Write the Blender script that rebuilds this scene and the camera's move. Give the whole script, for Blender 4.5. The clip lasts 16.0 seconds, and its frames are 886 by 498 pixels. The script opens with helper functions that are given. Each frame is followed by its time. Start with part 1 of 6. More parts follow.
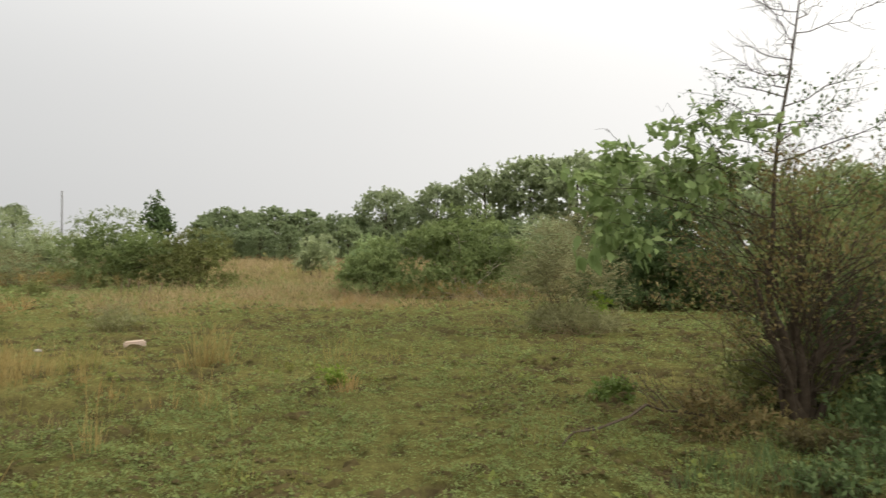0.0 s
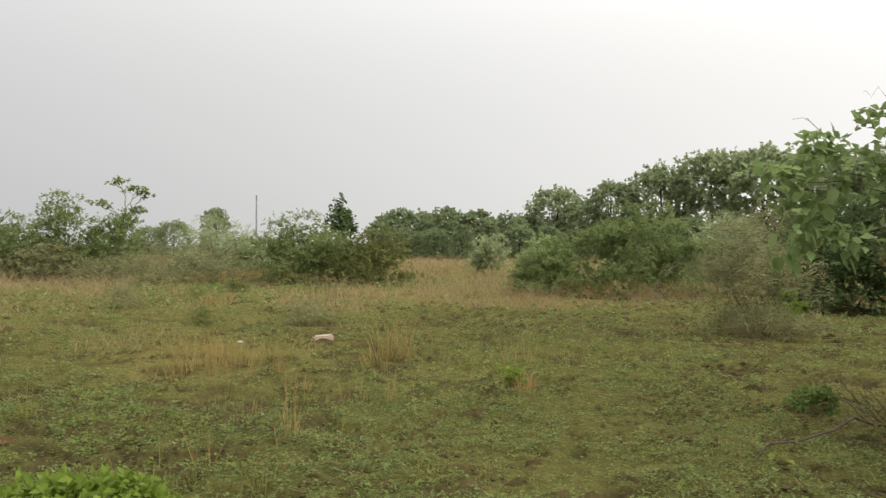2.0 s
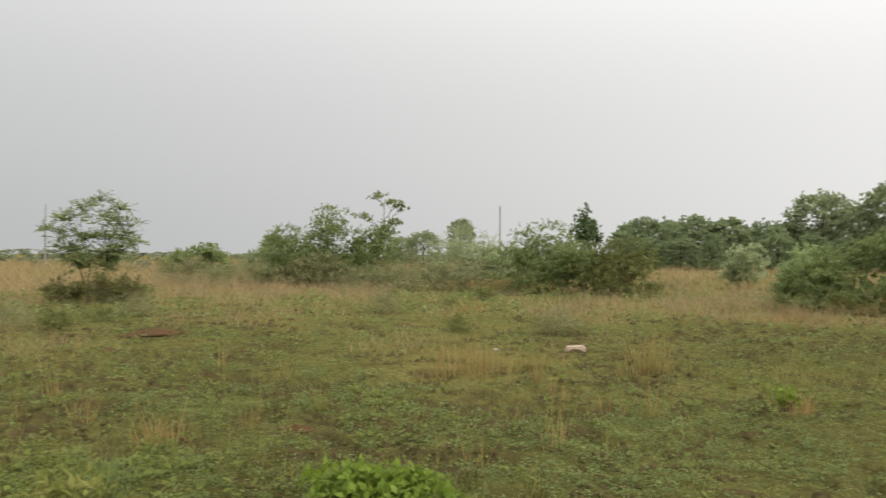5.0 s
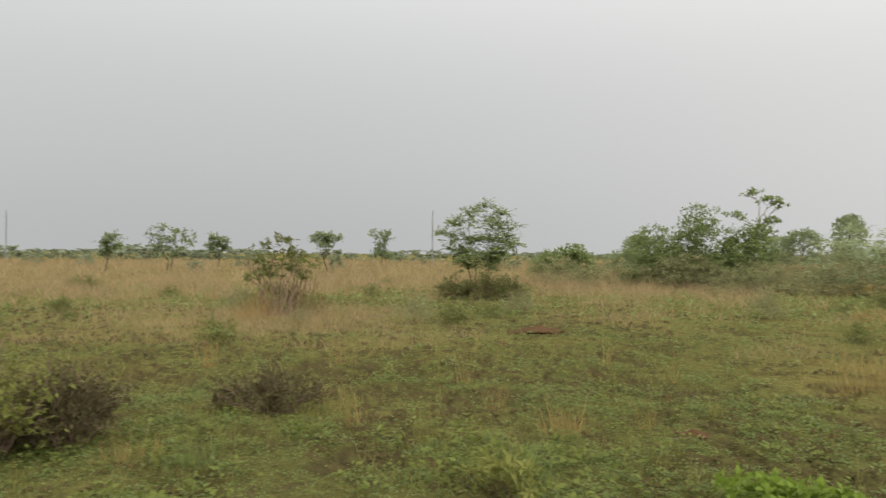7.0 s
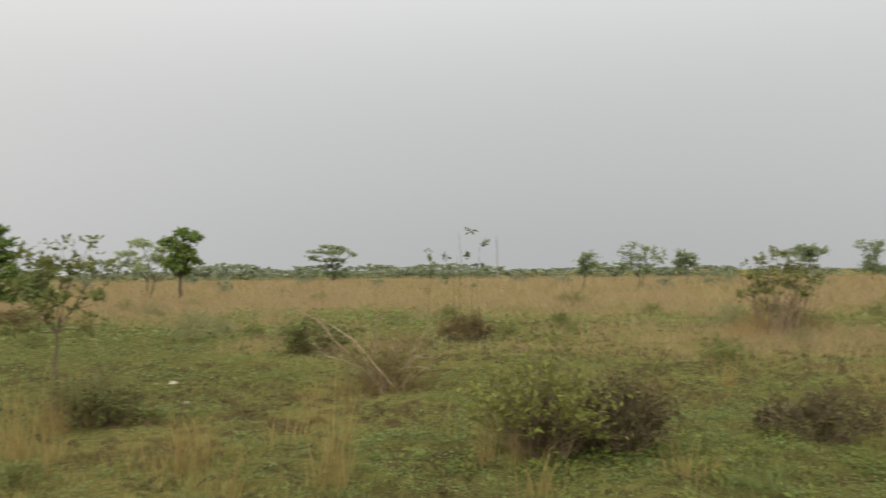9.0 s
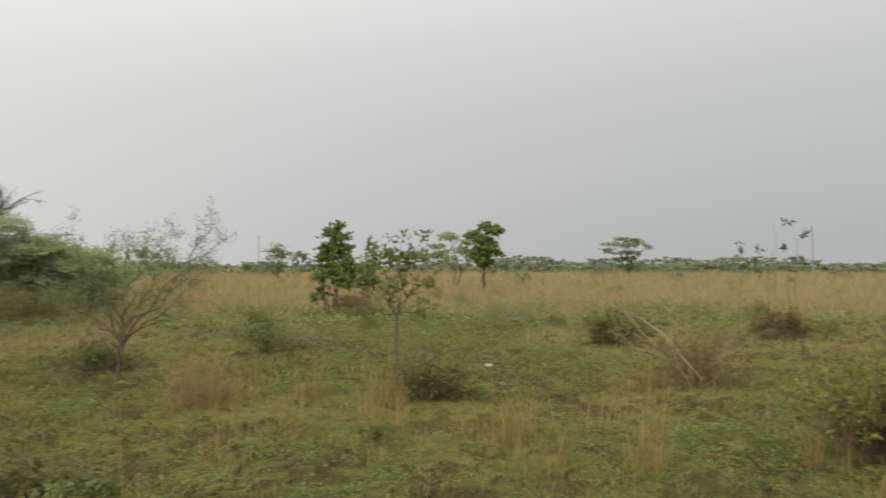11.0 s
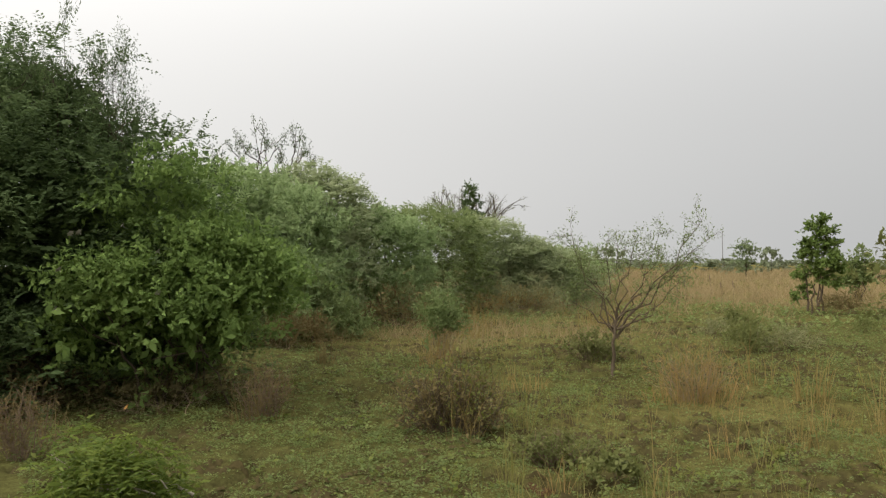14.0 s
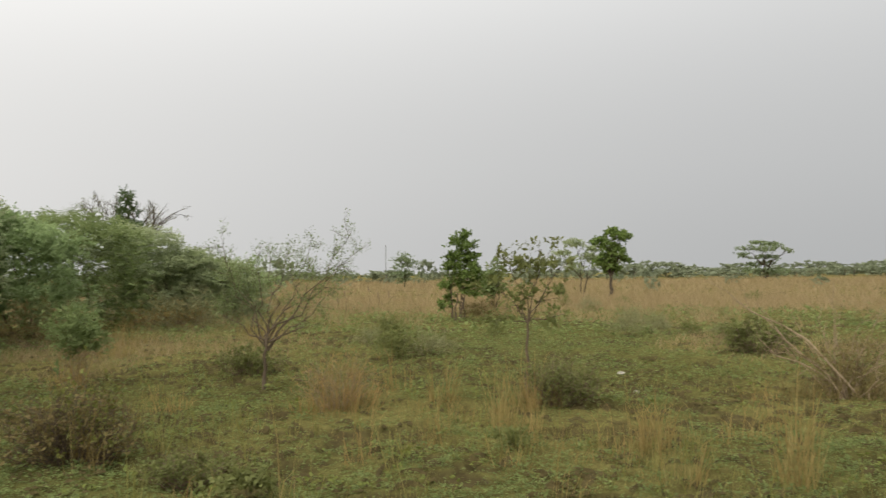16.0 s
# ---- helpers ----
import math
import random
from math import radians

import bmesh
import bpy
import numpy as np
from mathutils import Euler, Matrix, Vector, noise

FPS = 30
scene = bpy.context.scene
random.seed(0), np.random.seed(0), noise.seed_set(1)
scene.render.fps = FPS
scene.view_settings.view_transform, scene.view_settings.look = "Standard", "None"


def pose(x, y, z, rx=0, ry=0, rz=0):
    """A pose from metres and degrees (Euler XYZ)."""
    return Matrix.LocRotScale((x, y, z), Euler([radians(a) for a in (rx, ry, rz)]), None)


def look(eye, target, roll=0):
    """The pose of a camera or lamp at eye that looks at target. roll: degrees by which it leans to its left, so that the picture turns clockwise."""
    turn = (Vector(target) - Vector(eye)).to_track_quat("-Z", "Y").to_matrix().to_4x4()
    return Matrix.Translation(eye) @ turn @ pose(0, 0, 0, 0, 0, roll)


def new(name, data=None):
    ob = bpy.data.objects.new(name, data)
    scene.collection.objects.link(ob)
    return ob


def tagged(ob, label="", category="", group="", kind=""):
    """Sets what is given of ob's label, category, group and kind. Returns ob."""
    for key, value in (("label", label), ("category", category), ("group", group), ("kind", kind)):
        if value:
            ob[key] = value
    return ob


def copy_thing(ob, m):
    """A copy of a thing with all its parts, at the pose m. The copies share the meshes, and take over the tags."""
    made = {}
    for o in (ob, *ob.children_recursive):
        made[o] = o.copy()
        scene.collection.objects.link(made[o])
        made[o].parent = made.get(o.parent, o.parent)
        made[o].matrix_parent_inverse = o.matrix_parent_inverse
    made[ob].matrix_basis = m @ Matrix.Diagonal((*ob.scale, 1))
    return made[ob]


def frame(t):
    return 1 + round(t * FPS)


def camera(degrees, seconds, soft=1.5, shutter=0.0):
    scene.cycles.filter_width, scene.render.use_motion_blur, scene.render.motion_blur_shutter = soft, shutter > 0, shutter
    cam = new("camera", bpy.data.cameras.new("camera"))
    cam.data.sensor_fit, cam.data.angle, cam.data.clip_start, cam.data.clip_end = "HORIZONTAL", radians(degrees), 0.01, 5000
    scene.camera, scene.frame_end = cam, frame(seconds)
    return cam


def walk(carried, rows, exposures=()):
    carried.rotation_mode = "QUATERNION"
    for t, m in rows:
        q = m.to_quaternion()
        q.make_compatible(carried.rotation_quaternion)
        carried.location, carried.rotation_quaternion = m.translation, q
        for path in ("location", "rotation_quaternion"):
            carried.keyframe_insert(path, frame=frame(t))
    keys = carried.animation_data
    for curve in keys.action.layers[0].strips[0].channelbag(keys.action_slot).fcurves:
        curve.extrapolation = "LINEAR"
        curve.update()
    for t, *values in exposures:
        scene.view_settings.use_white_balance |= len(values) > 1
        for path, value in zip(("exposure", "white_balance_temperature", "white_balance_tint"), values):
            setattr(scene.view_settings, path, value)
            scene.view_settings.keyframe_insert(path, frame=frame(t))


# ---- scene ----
cam = camera(60.07, 16.0, soft=1.3, shutter=0.4)
ROWS = [
    (0.0, -0.000, 0.000, 1.462, -0.00, 0.07, -0.29),
    (0.5, -0.041, 0.008, 1.456, 4.57, 0.03, -0.58),
    (1.0, -0.048, 0.018, 1.461, 7.66, 0.12, -0.39),
    (1.5, -0.058, 0.007, 1.462, 10.27, 0.08, -0.40),
    (2.0, -0.073, -0.006, 1.462, 12.72, -0.04, -0.17),
    (2.5, -0.090, -0.036, 1.469, 15.54, 0.03, -0.13),
    (3.0, -0.121, -0.061, 1.474, 18.57, 0.25, -0.32),
    (3.2, -0.127, -0.073, 1.469, 19.98, 0.40, -0.23),
    (5.3, -0.230, -0.203, 1.494, 34.57, 0.50, -0.34),
    (5.5, -0.233, -0.245, 1.505, 38.01, 0.37, -0.21),
    (6.0, -0.255, -0.337, 1.509, 46.62, 0.21, -0.19),
    (6.5, -0.272, -0.400, 1.519, 52.48, 0.35, -0.06),
    (7.0, -0.292, -0.512, 1.527, 57.00, 0.39, -0.39),
    (7.5, -0.297, -0.725, 1.545, 61.63, 0.78, 0.62),
    (8.0, -0.414, -0.926, 1.526, 66.28, 1.22, 1.09),
    (8.5, -0.531, -1.058, 1.528, 79.84, 1.55, 0.38),
    (8.7, -0.555, -1.094, 1.514, 84.74, 1.64, 0.44),
    (10.8, -0.243, -1.216, 1.509, 109.26, 1.21, -0.00),
    (11.0, -0.212, -1.249, 1.507, 112.13, 1.24, -0.01),
    (11.5, -0.139, -1.302, 1.508, 119.59, 1.13, -0.14),
    (12.0, -0.105, -1.329, 1.506, 124.40, 1.05, -0.28),
    (12.5, -0.041, -1.354, 1.513, 129.09, 1.15, -0.02),
    (13.0, 0.042, -1.400, 1.506, 139.62, 1.20, 0.31),
    (13.5, 0.110, -1.414, 1.501, 145.29, 1.03, 0.49),
    (14.0, 0.095, -1.426, 1.504, 145.60, 1.14, 0.33),
    (14.5, 0.048, -1.397, 1.516, 140.34, 1.61, 0.19),
    (15.0, -0.012, -1.359, 1.514, 133.84, 1.68, 0.33),
    (15.5, -0.067, -1.313, 1.502, 126.47, 1.66, 0.35),
    (16.0, -0.098, -1.276, 1.504, 121.36, 1.85, 0.59),
]
walk(cam, [(t, pose(x, y, z, 90 + pitch, roll, yaw)) for t, x, y, z, yaw, pitch, roll in ROWS],
     [(0.0, 0.03), (6.0, 0.0), (8.0, -0.05), (11.0, -0.12), (16.0, -0.1)])

# ---- sky and light ----
VEIL = ((5.0, 5.15, 5.25, 1), (16.0, 15.6, 15.0, 1))          # the cloud's colour away from the sun and round it
SUN_AZ, SUN_EL = 258.0, 34.0          # degrees; azimuth counted from +y towards -x
sun_dir = Vector((-math.sin(radians(SUN_AZ)) * math.cos(radians(SUN_EL)),
                  math.cos(radians(SUN_AZ)) * math.cos(radians(SUN_EL)), math.sin(radians(SUN_EL))))
world = bpy.data.worlds.new("overcast_sky")
scene.world = world
world.use_nodes = True
wn, wl = world.node_tree.nodes, world.node_tree.links
sky = wn.new("ShaderNodeTexSky")
sky.sky_type = "NISHITA"
sky.sun_disc = False
sky.sun_elevation, sky.sun_rotation = radians(SUN_EL), radians(360 - SUN_AZ)
sky.air_density, sky.dust_density, sky.ozone_density, sky.altitude = 1.0, 9.0, 0.6, 50
dull = wn.new("ShaderNodeHueSaturation")
dull.inputs["Saturation"].default_value = 0.1
wl.new(sky.outputs[0], dull.inputs["Color"])
# cloud cover: a bright veil, strongest round the hidden sun
view = wn.new("ShaderNodeTexCoord")
facing = wn.new("ShaderNodeVectorMath")
facing.operation = "DOT_PRODUCT"
wl.new(view.outputs["Generated"], facing.inputs[0])
facing.inputs[1].default_value = sun_dir
lift = wn.new("ShaderNodeMath")
lift.operation = "MULTIPLY_ADD"
lift.inputs[1].default_value = lift.inputs[2].default_value = 0.5
wl.new(facing.outputs["Value"], lift.inputs[0])
veil = wn.new("ShaderNodeMix")
veil.data_type = "RGBA"
veil.inputs[6].default_value, veil.inputs[7].default_value = VEIL
wl.new(lift.outputs[0], veil.inputs[0])
cloud = wn.new("ShaderNodeMix")
cloud.data_type = "RGBA"
cloud.inputs[0].default_value = 0.8
wl.new(dull.outputs[0], cloud.inputs[6])
wl.new(veil.outputs[2], cloud.inputs[7])
# an overcast dome is brighter overhead than near the horizon
height = wn.new("ShaderNodeSeparateXYZ")
wl.new(view.outputs["Generated"], height.inputs[0])
overhead = wn.new("ShaderNodeMapRange")
overhead.interpolation_type = "SMOOTHSTEP"
overhead.inputs["From Min"].default_value, overhead.inputs["From Max"].default_value = 0.15, 0.95
overhead.inputs["To Min"].default_value, overhead.inputs["To Max"].default_value = 1.0, 2.3
wl.new(height.outputs["Z"], overhead.inputs["Value"])
dome = wn.new("ShaderNodeVectorMath")
dome.operation = "SCALE"
wl.new(cloud.outputs[2], dome.inputs[0])
wl.new(overhead.outputs[0], dome.inputs["Scale"])
wl.new(dome.outputs[0], wn["Background"].inputs[0])
wn["Background"].inputs[1].default_value = 0.1

sun = new("sun", bpy.data.lights.new("sun", "SUN"))
sun.data.energy, sun.data.angle, sun.data.color = 1.5, radians(40), (1.0, 0.94, 0.83)
sun.matrix_world = look(sun_dir * 50, (0, 0, 0))


# ---- materials ----
def nodes_of(name):
    m = bpy.data.materials.new(name)
    m.use_nodes = True
    return m, m.node_tree.nodes, m.node_tree.links, m.node_tree.nodes["Principled BSDF"]


def ramp(n, cols):
    r = n.new("ShaderNodeValToRGB")
    e = r.color_ramp.elements
    while len(e) < len(cols):
        e.new(0.5)
    for i, c in enumerate(cols):
        e[i].position = i / (len(cols) - 1)
        e[i].color = (*c, 1)
    return r


def foliage(name, cols, rough=0.6, through_light=0.45, patch=0.6, patch_scale=1.3):
    """Leaves or blades: each island takes its own tint, and patches a metre wide differ."""
    m, n, l, b = nodes_of(name)
    geo = n.new("ShaderNodeNewGeometry")
    tex = n.new("ShaderNodeTexNoise")
    tex.inputs["Scale"].default_value = patch_scale
    tex.inputs["Detail"].default_value = 2
    l.new(geo.outputs["Position"], tex.inputs["Vector"])
    info = n.new("ShaderNodeObjectInfo")
    mix = n.new("ShaderNodeMix")
    mix.inputs[0].default_value = 1 - patch
    l.new(tex.outputs[0], mix.inputs[2])
    l.new(geo.outputs["Random Per Island"], mix.inputs[3])
    add = n.new("ShaderNodeMath")
    add.operation = "MULTIPLY_ADD"
    l.new(info.outputs["Random"], add.inputs[0])
    add.inputs[1].default_value = 0.14
    l.new(mix.outputs[0], add.inputs[2])
    r = ramp(n, cols)
    l.new(add.outputs[0], r.inputs[0])
    l.new(r.outputs[0], b.inputs["Base Color"])
    b.inputs["Roughness"].default_value = rough
    b.inputs["Specular IOR Level"].default_value = 0.1
    if through_light:
        t = n.new("ShaderNodeBsdfTranslucent")
        l.new(r.outputs[0], t.inputs[0])
        s = n.new("ShaderNodeMixShader")
        s.inputs[0].default_value = through_light
        l.new(b.outputs[0], s.inputs[1])
        l.new(t.outputs[0], s.inputs[2])
        l.new(s.outputs[0], n["Material Output"].inputs[0])
    return m


def rough_stuff(name, cols, scale=14, bump=0.4, rough=0.9, metal=0.0):
    m, n, l, b = nodes_of(name)
    co = n.new("ShaderNodeTexCoord")
    tex = n.new("ShaderNodeTexNoise")
    tex.inputs["Scale"].default_value = scale
    tex.inputs["Detail"].default_value = 6
    l.new(co.outputs["Object"], tex.inputs["Vector"])
    r = ramp(n, cols)
    l.new(tex.outputs[0], r.inputs[0])
    l.new(r.outputs[0], b.inputs["Base Color"])
    b.inputs["Roughness"].default_value = rough
    b.inputs["Metallic"].default_value = metal
    b.inputs["Specular IOR Level"].default_value = 0.05
    u = n.new("ShaderNodeBump")
    u.inputs["Strength"].default_value = bump
    u.inputs["Distance"].default_value = 0.02
    l.new(tex.outputs[0], u.inputs["Height"])
    l.new(u.outputs[0], b.inputs["Normal"])
    return m


# hedge leaf greyed towards blue, a little haze put into the colour
LEAF_HEDGE = foliage("leaf_hedge", [(0.143, 0.185, 0.087), (0.217, 0.286, 0.125), (0.305, 0.386, 0.172), (0.405, 0.475, 0.237)], through_light=0.6)
LEAF_BIG = foliage("leaf_thicket", [(0.068, 0.101, 0.029), (0.118, 0.178, 0.047), (0.187, 0.263, 0.07), (0.268, 0.356, 0.109)])
# dark leaf, also used where leaves are dark only from shade
LEAF_DARK_SHADED = foliage("leaf_dark_shaded", [(0.042, 0.062, 0.025), (0.066, 0.098, 0.037), (0.1, 0.142, 0.053), (0.15, 0.195, 0.078)])
# feathery leaf likewise greyed in colour for haze
LEAF_FEATHER = foliage("leaf_feathery", [(0.178, 0.207, 0.101), (0.255, 0.295, 0.15), (0.339, 0.383, 0.205), (0.438, 0.466, 0.275)], through_light=0.6)
LEAF_OLIVE = foliage("leaf_olive", [(0.102, 0.094, 0.034), (0.121, 0.126, 0.041), (0.158, 0.173, 0.056), (0.214, 0.217, 0.084)])
LEAF_BROAD = foliage("leaf_broad", [(0.063, 0.09, 0.022), (0.099, 0.144, 0.035), (0.144, 0.198, 0.05), (0.198, 0.252, 0.076)], rough=0.45)
LEAF_VINE = foliage("leaf_vine", [(0.121, 0.177, 0.066), (0.168, 0.234, 0.084), (0.224, 0.294, 0.112), (0.29, 0.355, 0.15)], rough=0.5, through_light=0.5)
LEAF_LIME = foliage("leaf_lime", [(0.079, 0.115, 0.016), (0.122, 0.18, 0.025), (0.173, 0.238, 0.036), (0.216, 0.274, 0.058)], rough=0.5)
LEAF_WILT = foliage("leaf_wilting", [(0.045, 0.07, 0.014), (0.085, 0.125, 0.022), (0.15, 0.19, 0.034), (0.25, 0.275, 0.062)], rough=0.45)
LEAF_SPRIG = foliage("leaf_sprig", [(0.078, 0.081, 0.023), (0.129, 0.139, 0.034), (0.187, 0.2, 0.048), (0.242, 0.246, 0.07)])
LEAF_YELLOW = foliage("leaf_yellow_green", [(0.086, 0.086, 0.026), (0.138, 0.143, 0.036), (0.19, 0.199, 0.052), (0.242, 0.242, 0.073)])
# far leaf paled and greyed: haze put into the colour
LEAF_FAR_HAZE = foliage("leaf_far_haze", [(0.188, 0.221, 0.121), (0.235, 0.273, 0.149), (0.282, 0.326, 0.177), (0.33, 0.374, 0.207)], patch=0.8, patch_scale=0.35, through_light=0.75)
LEAF_SCRUB = foliage("leaf_scrub", [(0.131, 0.122, 0.059), (0.172, 0.17, 0.079), (0.221, 0.218, 0.105), (0.275, 0.264, 0.138)])
# umber leaf, darkened to stand for shade under the canopy
LEAF_UMBER_SHADE = foliage("leaf_umber_shade", [(0.049, 0.041, 0.019), (0.078, 0.065, 0.028), (0.107, 0.092, 0.038), (0.098, 0.106, 0.036)])
LEAF_MID = foliage("leaf_muted", [(0.098, 0.125, 0.043), (0.14, 0.179, 0.063), (0.191, 0.238, 0.088), (0.256, 0.305, 0.123)], through_light=0.5)
# horizon and far-wood leaf, lightened in colour to stand for haze
LEAF_LINE_HAZE = foliage("leaf_line_haze", [(0.134, 0.154, 0.095), (0.171, 0.196, 0.119), (0.215, 0.241, 0.146), (0.26, 0.28, 0.172)], patch=0.8, patch_scale=0.2)
LEAF_WOOD_HAZE = foliage("leaf_wood_haze", [(0.116, 0.15, 0.077), (0.166, 0.207, 0.105), (0.221, 0.268, 0.135), (0.287, 0.332, 0.172)], patch=0.8, patch_scale=0.35, through_light=0.6)
LEAF_BROWN = foliage("leaf_brown", [(0.092, 0.07, 0.029), (0.139, 0.103, 0.042), (0.185, 0.144, 0.059), (0.176, 0.176, 0.06)])
TURF = foliage("turf_leaves", [(0.049, 0.06, 0.019), (0.103, 0.13, 0.042), (0.166, 0.204, 0.066), (0.247, 0.285, 0.102)], patch=0.7, patch_scale=4.0)
WEED = foliage("weed_leaves", [(0.091, 0.105, 0.024), (0.122, 0.143, 0.032), (0.154, 0.181, 0.042), (0.192, 0.209, 0.057)], patch=0.5)
GRASS_LONG = foliage("long_grass", [(0.097, 0.113, 0.024), (0.146, 0.153, 0.038), (0.21, 0.194, 0.059), (0.291, 0.243, 0.096)], patch=0.4)
STRAW = foliage("straw", [(0.124, 0.088, 0.032), (0.205, 0.146, 0.052), (0.285, 0.216, 0.079), (0.366, 0.293, 0.124)], patch=0.5)
STRAW_FIELD = foliage("straw_field", [(0.16, 0.144, 0.063), (0.237, 0.187, 0.09), (0.31, 0.232, 0.123), (0.357, 0.274, 0.163)], patch=0.6)
STRAW_RED = foliage("straw_red", [(0.164, 0.107, 0.038), (0.246, 0.163, 0.061), (0.32, 0.217, 0.084), (0.377, 0.273, 0.116)], patch=0.5)
BARK = rough_stuff("bark", [(0.035, 0.026, 0.018), (0.07, 0.054, 0.038), (0.12, 0.095, 0.07)], 22)
BARK_TWIG = rough_stuff("bark_twig", [(0.085, 0.06, 0.04), (0.16, 0.115, 0.078), (0.24, 0.18, 0.125)], 22)
BARK_THORN = rough_stuff("bark_thorn", [(0.055, 0.042, 0.028), (0.105, 0.08, 0.054), (0.165, 0.128, 0.09)], 22)
BARK_PALE = rough_stuff("bark_pale", [(0.2, 0.17, 0.13), (0.32, 0.28, 0.22), (0.42, 0.38, 0.31)], 18)
DEAD_WOOD = rough_stuff("dead_wood", [(0.14, 0.1, 0.062), (0.235, 0.178, 0.112), (0.34, 0.27, 0.18)], 20)
SOIL = rough_stuff("soil", [(0.04, 0.022, 0.011), (0.071, 0.04, 0.019), (0.105, 0.062, 0.031)], 25, 0.8)
# trodden earth, kept dark to paint the shade of turf gaps too
EARTH_SHADE = rough_stuff("trodden_earth_shade", [(0.029, 0.023, 0.01), (0.057, 0.045, 0.018), (0.098, 0.08, 0.033)], 25, 0.8)
STONE = rough_stuff("pale_stone", [(0.27, 0.203, 0.15), (0.345, 0.27, 0.21), (0.42, 0.345, 0.285)], 9, 0.3)
CONCRETE = rough_stuff("concrete", [(0.15, 0.15, 0.15), (0.2, 0.2, 0.2), (0.27, 0.27, 0.26)], 6, 0.2)
LITTER = rough_stuff("litter", [(0.21, 0.188, 0.15), (0.277, 0.255, 0.21), (0.345, 0.315, 0.27)], 12, 0.1)
PETAL = rough_stuff("petal", [(0.7, 0.33, 0.06), (0.8, 0.45, 0.12), (0.85, 0.6, 0.25)], 9, 0.1)
STEEL = rough_stuff("galvanised_steel", [(0.3, 0.31, 0.32), (0.4, 0.41, 0.42), (0.5, 0.5, 0.5)], 8, 0.1, 0.5, 0.8)


def ground_material():
    m, n, l, b = nodes_of("ground")
    geo = n.new("ShaderNodeNewGeometry")
    at = n.new("ShaderNodeAttribute")
    at.attribute_name = "dryness"

    def tex(scale, detail=5, rough=0.6):
        t = n.new("ShaderNodeTexNoise")
        t.inputs["Scale"].default_value, t.inputs["Detail"].default_value = scale, detail
        t.inputs["Roughness"].default_value = rough
        l.new(geo.outputs["Position"], t.inputs["Vector"])
        return t
    big, mid, fine = tex(0.45), tex(9.0, 6, 0.7), tex(34, 6, 0.8)
    # dark ends stand for soil and for shade down in the gaps
    green = ramp(n, [(0.024, 0.019, 0.009), (0.06, 0.053, 0.019), (0.108, 0.107, 0.035), (0.165, 0.167, 0.055)])
    dryr = ramp(n, [(0.037, 0.029, 0.012), (0.107, 0.089, 0.031), (0.178, 0.148, 0.053), (0.248, 0.2, 0.078)])
    mixn = n.new("ShaderNodeMix")
    mixn.inputs[0].default_value = 0.5
    l.new(mid.outputs[0], mixn.inputs[2])
    l.new(fine.outputs[0], mixn.inputs[3])
    for r in (green, dryr):
        r.color_ramp.elements[0].position, r.color_ramp.elements[-1].position = 0.28, 0.72
        r.color_ramp.elements[1].position, r.color_ramp.elements[2].position = 0.42, 0.56
        l.new(mixn.outputs[0], r.inputs[0])
    w = n.new("ShaderNodeMath")
    w.operation = "MULTIPLY_ADD"
    l.new(big.outputs[0], w.inputs[0])
    w.inputs[1].default_value = 0.4
    w.inputs[2].default_value = -0.24
    s = n.new("ShaderNodeMath")
    s.operation = "ADD"
    s.use_clamp = True
    l.new(w.outputs[0], s.inputs[0])
    l.new(at.outputs["Fac"], s.inputs[1])
    c = n.new("ShaderNodeMix")
    c.data_type = "RGBA"
    l.new(s.outputs[0], c.inputs[0])
    l.new(green.outputs[0], c.inputs[6])
    l.new(dryr.outputs[0], c.inputs[7])
    # earth kept dark to paint the shade in the prints too
    earth = ramp(n, [(0.024, 0.018, 0.01), (0.05, 0.037, 0.02), (0.09, 0.068, 0.036)])
    l.new(fine.outputs[0], earth.inputs[0])
    pit = n.new("ShaderNodeAttribute")
    pit.attribute_name = "bare"
    e = n.new("ShaderNodeMix")
    e.data_type = "RGBA"
    l.new(pit.outputs["Fac"], e.inputs[0])
    l.new(c.outputs[2], e.inputs[6])
    l.new(earth.outputs[0], e.inputs[7])
    l.new(e.outputs[2], b.inputs["Base Color"])
    b.inputs["Roughness"].default_value = 0.95
    b.inputs["Specular IOR Level"].default_value = 0.0
    u = n.new("ShaderNodeBump")
    u.inputs["Strength"].default_value, u.inputs["Distance"].default_value = 0.9, 0.05
    l.new(mixn.outputs[0], u.inputs["Height"])
    l.new(u.outputs[0], b.inputs["Normal"])
    return m


GROUND = ground_material()


# ---- mesh helpers ----
class Geo:
    """Gathers vertices and faces in numpy blocks."""

    def __init__(self):
        self.v, self.f, self.n = [], [], 0

    def add(self, verts, faces):
        verts = np.asarray(verts, float).reshape(-1, 3)
        self.v.append(verts)
        self.f.append(np.asarray(faces, int) + self.n)
        self.n += len(verts)

    def mesh(self, name, material, smooth=False):
        me = bpy.data.meshes.new(name)
        v = np.concatenate(self.v)
        tot = np.concatenate([np.full(len(f), f.shape[1]) for f in self.f])
        idx = np.concatenate([f.ravel() for f in self.f])
        me.vertices.add(len(v))
        me.vertices.foreach_set("co", v.ravel())
        me.loops.add(len(idx))
        me.loops.foreach_set("vertex_index", idx)
        me.polygons.add(len(tot))
        me.polygons.foreach_set("loop_start", np.concatenate([[0], np.cumsum(tot)[:-1]]))
        if smooth:
            me.polygons.foreach_set("use_smooth", np.ones(len(tot), bool))
        me.update(calc_edges=True)
        me.materials.append(material)
        return me


def part(name, geo, material, parent=None, label="", smooth=False):
    ob = new(name, geo.mesh(name, material, smooth))
    ob.parent = parent
    return tagged(ob, label)


